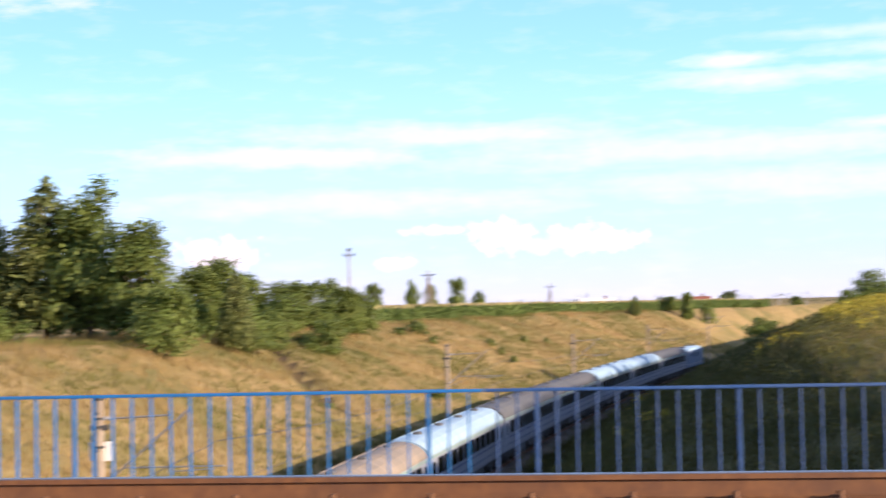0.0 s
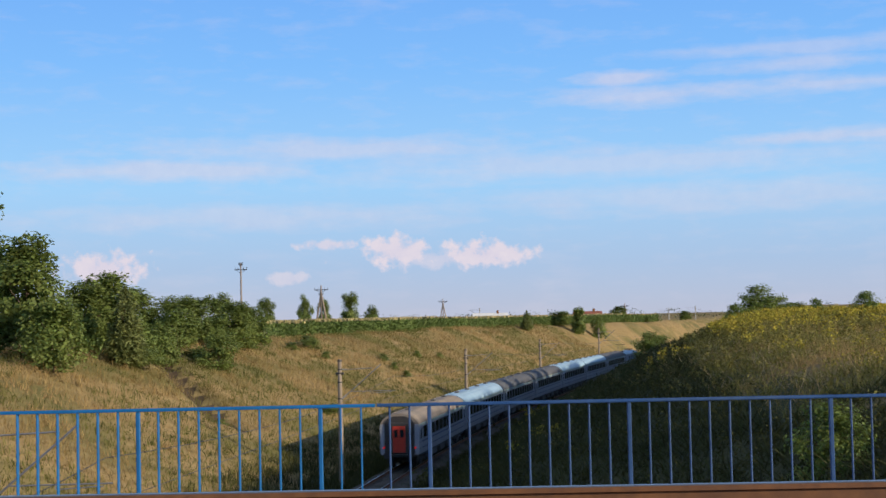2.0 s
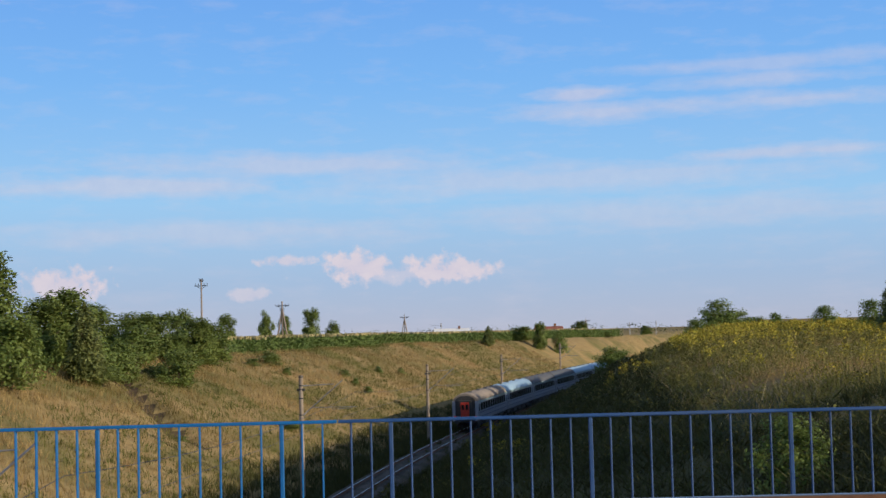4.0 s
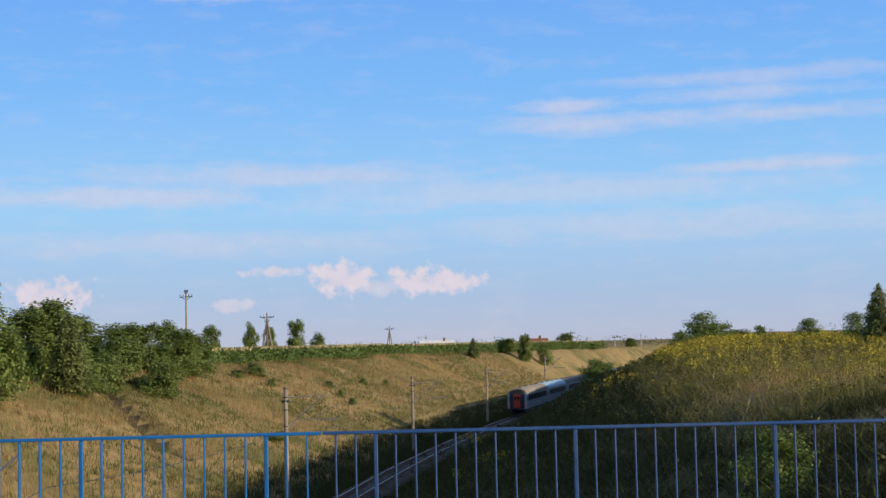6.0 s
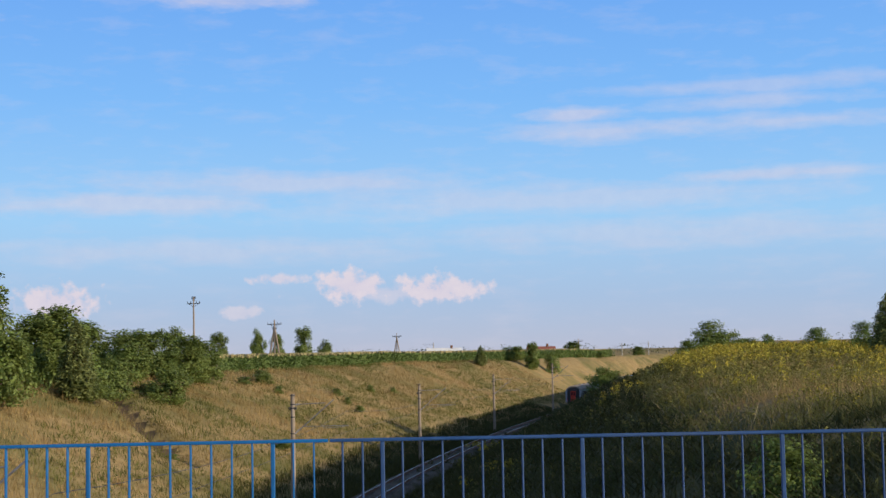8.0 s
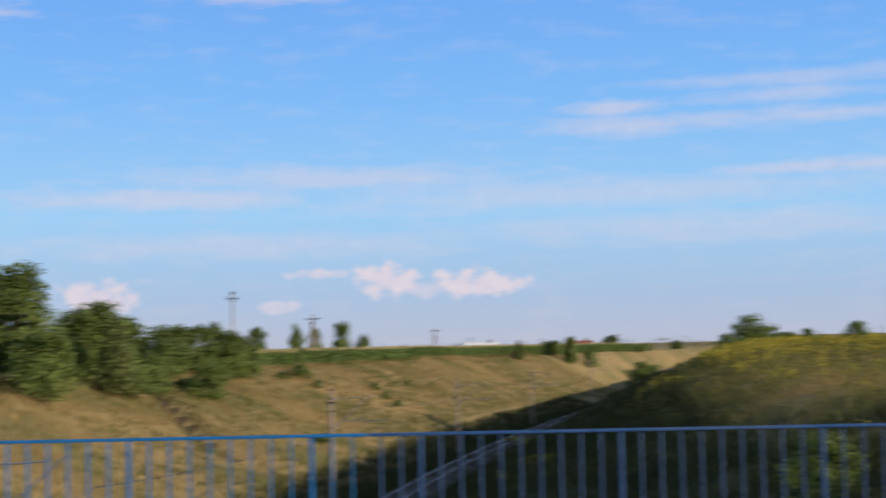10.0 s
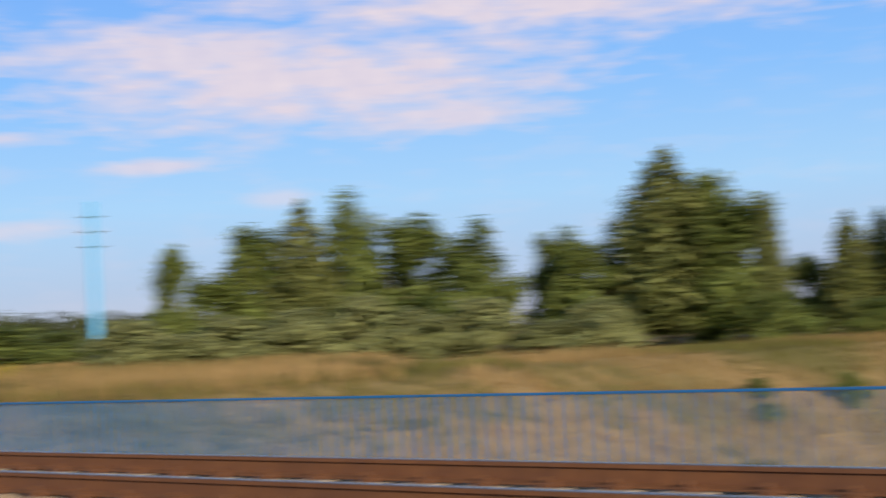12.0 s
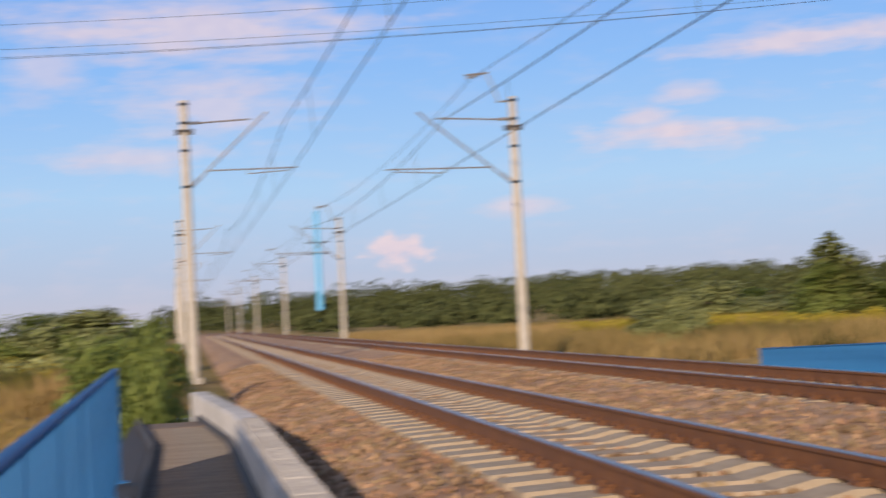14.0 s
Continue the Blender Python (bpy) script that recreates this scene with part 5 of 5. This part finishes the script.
def build_grass():
    rng = np.random.RandomState(21)
    # slopes and rim west of the line: dry gold with green patches
    y = 22 + 300 * rng.random_sample(30000) ** 1.1
    d = -5.5 - 27 * rng.random_sample(30000)
    x = np.array([axis_x(b) for b in y]) + d
    ok = np.array([patch(a, b) for a, b in zip(x, y)])
    g = (ok > 0.08) | ((d > -15) & (ok > -0.15)) | (d > -9)
    bare = np.array([rut_off(a, b) < 1.2 for a, b in zip(x, y)])
    x, y, d, g = x[~bare], y[~bare], d[~bare], g[~bare]
    p = on_ground(x, y)
    blades("dry_grass", clumped(p[~g], rng, 6, 0.3), 0.62, 0.022, rng, M["dry"], "tall dry golden grass on the cutting slope", "grass")
    blades("green_weeds", clumped(p[g], rng, 6, 0.3), 0.45, 0.028, rng, M["slopeweed"], "patches of green weeds among dry grass", "weeds")
    # shaded bank and top east of the line
    n = 26000
    y = 14 + 190 * rng.random_sample(n) ** 1.5
    d = 3.5 + 46 * rng.random_sample(n)
    x = np.array([axis_x(b) for b in y]) + d
    keep = (x > -14) & (x < 0.36 * y + 6)
    x, y, d = x[keep], y[keep], d[keep]
    p = on_ground(x, y)
    ok = np.array([patch(a, b, 0.12, 9.0) for a, b in zip(x, y)])
    # Weeds below the rim are coloured darker for shade, rim weeds lighter for sun.
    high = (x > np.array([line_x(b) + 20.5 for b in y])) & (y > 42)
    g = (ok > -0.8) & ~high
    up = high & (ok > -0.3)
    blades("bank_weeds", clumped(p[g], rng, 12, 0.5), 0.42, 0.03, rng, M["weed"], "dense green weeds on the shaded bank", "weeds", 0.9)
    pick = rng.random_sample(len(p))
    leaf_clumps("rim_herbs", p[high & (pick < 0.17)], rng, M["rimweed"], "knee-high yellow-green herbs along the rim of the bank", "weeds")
    leaf_clumps("bank_herbs", p[~high & (pick < 0.14)], rng, M["weed"], "knee-high green herbs, coloured dark for the shaded bank", "weeds")
    leaf_clumps("bright_herbs", p[~high & (pick > 0.975)], rng, M["slopeweed"], "scattered lighter green herbs on the shaded bank", "weeds")
    pale = (np.array([patch(a, b, 0.16, 17.0) for a, b in zip(x, y)]) > 0.2) & (pick < 0.5) & (high | (y > 75))
    blades("bank_straw", clumped(p[pale], rng, 7, 0.35), 0.6, 0.011, rng, M["straw"], "pale straw-coloured grass tufts on the bank", "grass", 0.6)
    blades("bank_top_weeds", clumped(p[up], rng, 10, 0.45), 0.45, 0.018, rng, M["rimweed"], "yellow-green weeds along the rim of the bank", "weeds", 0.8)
    blades("bank_dry_grass", clumped(p[~g & ~up], rng, 14, 0.35), 0.6, 0.007, rng, M["dry"], "pale dry grass tufts on the bank", "grass", 0.4)
    n = 17000
    y2 = 45 + 230 * rng.random_sample(n)
    d2 = np.where(rng.random_sample(n) < 0.6, 2.3 + 9 * rng.random_sample(n) ** 1.4, -2.3 - 7 * rng.random_sample(n) ** 1.4)
    x2 = np.array([line_x(b) for b in y2]) + d2
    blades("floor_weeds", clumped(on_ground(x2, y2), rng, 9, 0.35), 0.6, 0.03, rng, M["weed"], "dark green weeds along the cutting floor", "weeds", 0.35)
    # goldenrod along the top of the bank, with some lower down
    far = (y > 62) | (rng.random_sample(len(y)) < 0.42)
    rise = np.array([(a - line_x(b)) / math.sqrt(1 + slope_x(b) ** 2) for a, b in zip(x, y)])
    top = far & (rise > 22.5) & (np.array([patch(a, b, 0.1, 30.0) for a, b in zip(x, y)]) > 0.0)
    low = (~top) & (np.array([patch(a, b, 0.14, 44.0) for a, b in zip(x, y)]) > 0.62)
    sel = p[top | low]
    sel = sel[rng.random_sample(len(sel)) < np.where(sel[:, 1] > 95, 0.85, 0.35)]
    goldenrod("goldenrod", sel, rng, 1.0, "yellow flowering goldenrod along the bank")
    # meadow along the upper line
    n = 26000
    x = -22 - 110 * rng.random_sample(n) ** 1.3
    y = 13.2 + 75 * rng.random_sample(n) ** 1.4
    keep = (y < 0.95 * -x + 8) & (np.array([line_offset(a, b) for a, b in zip(x, y)]) < -24)
    x, y = x[keep], y[keep]
    p = on_ground(x, y)
    ok = np.array([patch(a, b, 0.07, 60.0) for a, b in zip(x, y)])
    g = ok > 0.3
    blades("meadow_grass", clumped(p[~g], rng, 5, 0.25), 0.75, 0.03, rng, M["dry"], "tall dry grass of the meadow beside the line", "grass", 0.25)
    blades("meadow_weeds", clumped(p[g], rng, 5, 0.25), 0.7, 0.04, rng, M["weed"], "green weeds in the meadow beside the line", "weeds")
    band = np.array([(a, b, c) for a, b, c in p if (70 < math.hypot(a, b) < 90) and patch(a, b, 0.05, 70.0) > 0.05 and -0.62 * a + 4 > b > 0.18 * -a + 6])
    goldenrod("goldenrod", band[:1500], rng, 0.75, "yellow goldenrod strip across the meadow")
    # verge on the near side of the upper line
    n = 9000
    x = -25 - 70 * rng.random_sample(n) ** 1.2
    y = 0.0 - 26 * rng.random_sample(n) ** 1.2
    keep = y < -0.6 - 0.004 * x * 0
    p = on_ground(x[keep], y[keep])
    g = np.array([patch(a, b, 0.12, 80.0) for a, b, _ in p]) > -0.05
    blades("verge_weeds", clumped(p[g], rng, 6, 0.25), 0.9, 0.04, rng, M["weed"], "green weeds on the verge of the line", "weeds", 0.3)
    blades("verge_grass", clumped(p[~g], rng, 6, 0.25), 0.8, 0.022, rng, M["dry"], "dry grass on the verge of the line", "grass", 0.3)
    goldenrod("goldenrod", p[rng.random_sample(len(p)) < 0.05], rng, 0.9, "yellow goldenrod on the verge of the line")


def goldenrod(name, pts, rng, h, label):
    n = len(pts)
    hh = h * rng.uniform(0.7, 1.25, n)
    vs, fs, mi = [], [], []
    stem = clumped(pts, rng, 4, 0.07)
    hs = np.repeat(hh, 4)
    az = rng.uniform(0, 6.28, n * 4)
    d = np.stack([np.cos(az), np.sin(az), np.zeros(n * 4)], 1)
    lean = np.stack([rng.normal(size=n * 4) * 0.1, rng.normal(size=n * 4) * 0.1, hs * 0.9], 1)
    a = np.stack([stem - d * 0.02, stem + d * 0.02, stem + lean], 1).reshape(-1, 3)
    dist = np.hypot(pts[:, 0], pts[:, 1])
    tris, heads = [a], 0
    for near in (True, False):
        sel = (dist < 75) if near else (dist >= 75)
        m = 40 if near else 14
        q, hq = np.repeat(pts[sel], m, axis=0), np.repeat(hh[sel], m)
        size = np.repeat(np.clip(0.00052 * dist[sel], 0.014, 0.085), m)[:, None]
        q[:, 2] += hq * rng.uniform(0.66, 1.05, len(q))
        q[:, :2] += rng.normal(size=(len(q), 2)) * 0.13
        u, w = rng.normal(size=(len(q), 3)) * size, rng.normal(size=(len(q), 3)) * size
        tris.append(np.stack([q - u, q + u, q + w], 1).reshape(-1, 3))
        heads += len(q)
    v = np.concatenate(tris)
    f = np.arange(len(v)).reshape(-1, 3)
    ob = from_arrays(name, v, f.tolist(), [M["rimweed"], M["gold"]])
    ob.data.polygons.foreach_set("material_index", np.concatenate([np.zeros(n * 4, int), np.ones(heads, int)]).astype(np.int32))
    return tagged(ob, label, "flowers", kind="stuff")


def build_corn():
    rng = np.random.RandomState(33)
    n = 11000
    y = 178 + 260 * rng.random_sample(n) ** 1.2
    d = -26.8 - 60 * rng.random_sample(n) ** 1.6
    x = np.array([axis_x(b) for b in y]) + d
    keep = x > -0.155 * y
    p = on_ground(x[keep], y[keep])
    n = len(p)
    k = 9
    q = np.repeat(p, k, axis=0)
    q[:, 2] += np.tile(np.linspace(0.1, 1.95, k), n) + rng.uniform(-0.1, 0.1, n * k)
    az = rng.uniform(0, 6.28, n * k)
    out = np.stack([np.cos(az), np.sin(az), rng.uniform(-0.2, 0.6, n * k)], 1) * rng.uniform(0.35, 0.6, n * k)[:, None]
    up = np.array([0, 0, 0.11])
    v = np.stack([q - up, q + up, q + out], 1).reshape(-1, 3)
    t = p + np.array([0, 0, 2.0])
    w = rng.normal(size=(n, 3)) * np.array([0.12, 0.12, 0.05])
    v2 = np.stack([t - w, t + w, t + np.array([0, 0, 0.42])], 1).reshape(-1, 3)
    vv = np.concatenate([v, v2])
    ob = from_arrays("corn_plants", vv, np.arange(len(vv)).reshape(-1, 3).tolist(), [M["corn"], M["tassel"]])
    ob.data.polygons.foreach_set("material_index", np.concatenate([np.zeros(n * k, int), np.ones(n, int)]).astype(np.int32))
    tagged(ob, "green field of tall corn with pale tassels", "corn", kind="stuff")


def build_far_woods():
    rng = np.random.RandomState(55)
    M["farleaf"] = mat("far_wood_leaf", (0.05, 0.065, 0.026), (0.088, 0.10, 0.04), 0.05, 0.8, rand=0.35, spec=0.1)
    cs, ns = [], []
    def crown(x, y, h, w, m=270):
        z = height(x, y)
        d = rng.normal(size=(m, 3))
        d /= np.linalg.norm(d, axis=1)[:, None]
        d[:, 2] = np.abs(d[:, 2]) * 1.0 - 0.25
        lump = 1 + 0.25 * np.sin(d[:, 0] * 5 + x) * np.cos(d[:, 1] * 4 + y)
        p = np.array([x, y, z + h * 0.4]) + d * np.array([w, w, h * 0.6]) * lump[:, None]
        low = rng.random_sample(m) < 0.3
        p[low, 2] = z + rng.uniform(0, 0.35 * h, low.sum())
        cs.append(p)
        ns.append(d)
    for _ in range(620):        # wooded ridge
        az = radians(rng.uniform(136, 181))
        dist = rng.uniform(330, 640)
        crown(dist * math.cos(az), dist * math.sin(az), rng.uniform(6, 11), rng.uniform(3, 5.5))
    for _ in range(130):        # lower belt in front of it
        az = radians(rng.uniform(141, 176))
        dist = rng.uniform(190, 300)
        if math.sin(az) * dist > 16:
            crown(dist * math.cos(az), dist * math.sin(az), rng.uniform(2.5, 5), rng.uniform(2, 3.5))
    for _ in range(90):         # distant fringe around the horizon
        az = radians(rng.uniform(58, 100))
        dist = rng.uniform(700, 1100)
        crown(dist * math.cos(az), dist * math.sin(az), rng.uniform(2.5, 7), rng.uniform(4, 8), 40)
    for _ in range(70):
        az = radians(rng.uniform(181, 200))
        dist = rng.uniform(230, 420)
        crown(dist * math.cos(az), dist * math.sin(az), rng.uniform(1.5, 3.0), rng.uniform(2.5, 5))
    c, n = np.concatenate(cs), np.concatenate(ns)
    v, f = leaf_arrays(c, n, 0.58, rng, 1.3)
    tagged(from_arrays("far_woods", v, f, M["farleaf"]), "dark green distant woods on a low ridge", "woods", kind="stuff")


build_grass(); build_corn(); build_far_woods()


def motions():
    for ob, back, length in VEHICLES:
        walk(ob, [(t * 0.5, vehicle_pose(t * 0.5, back, length)) for t in range(29)])


motions()
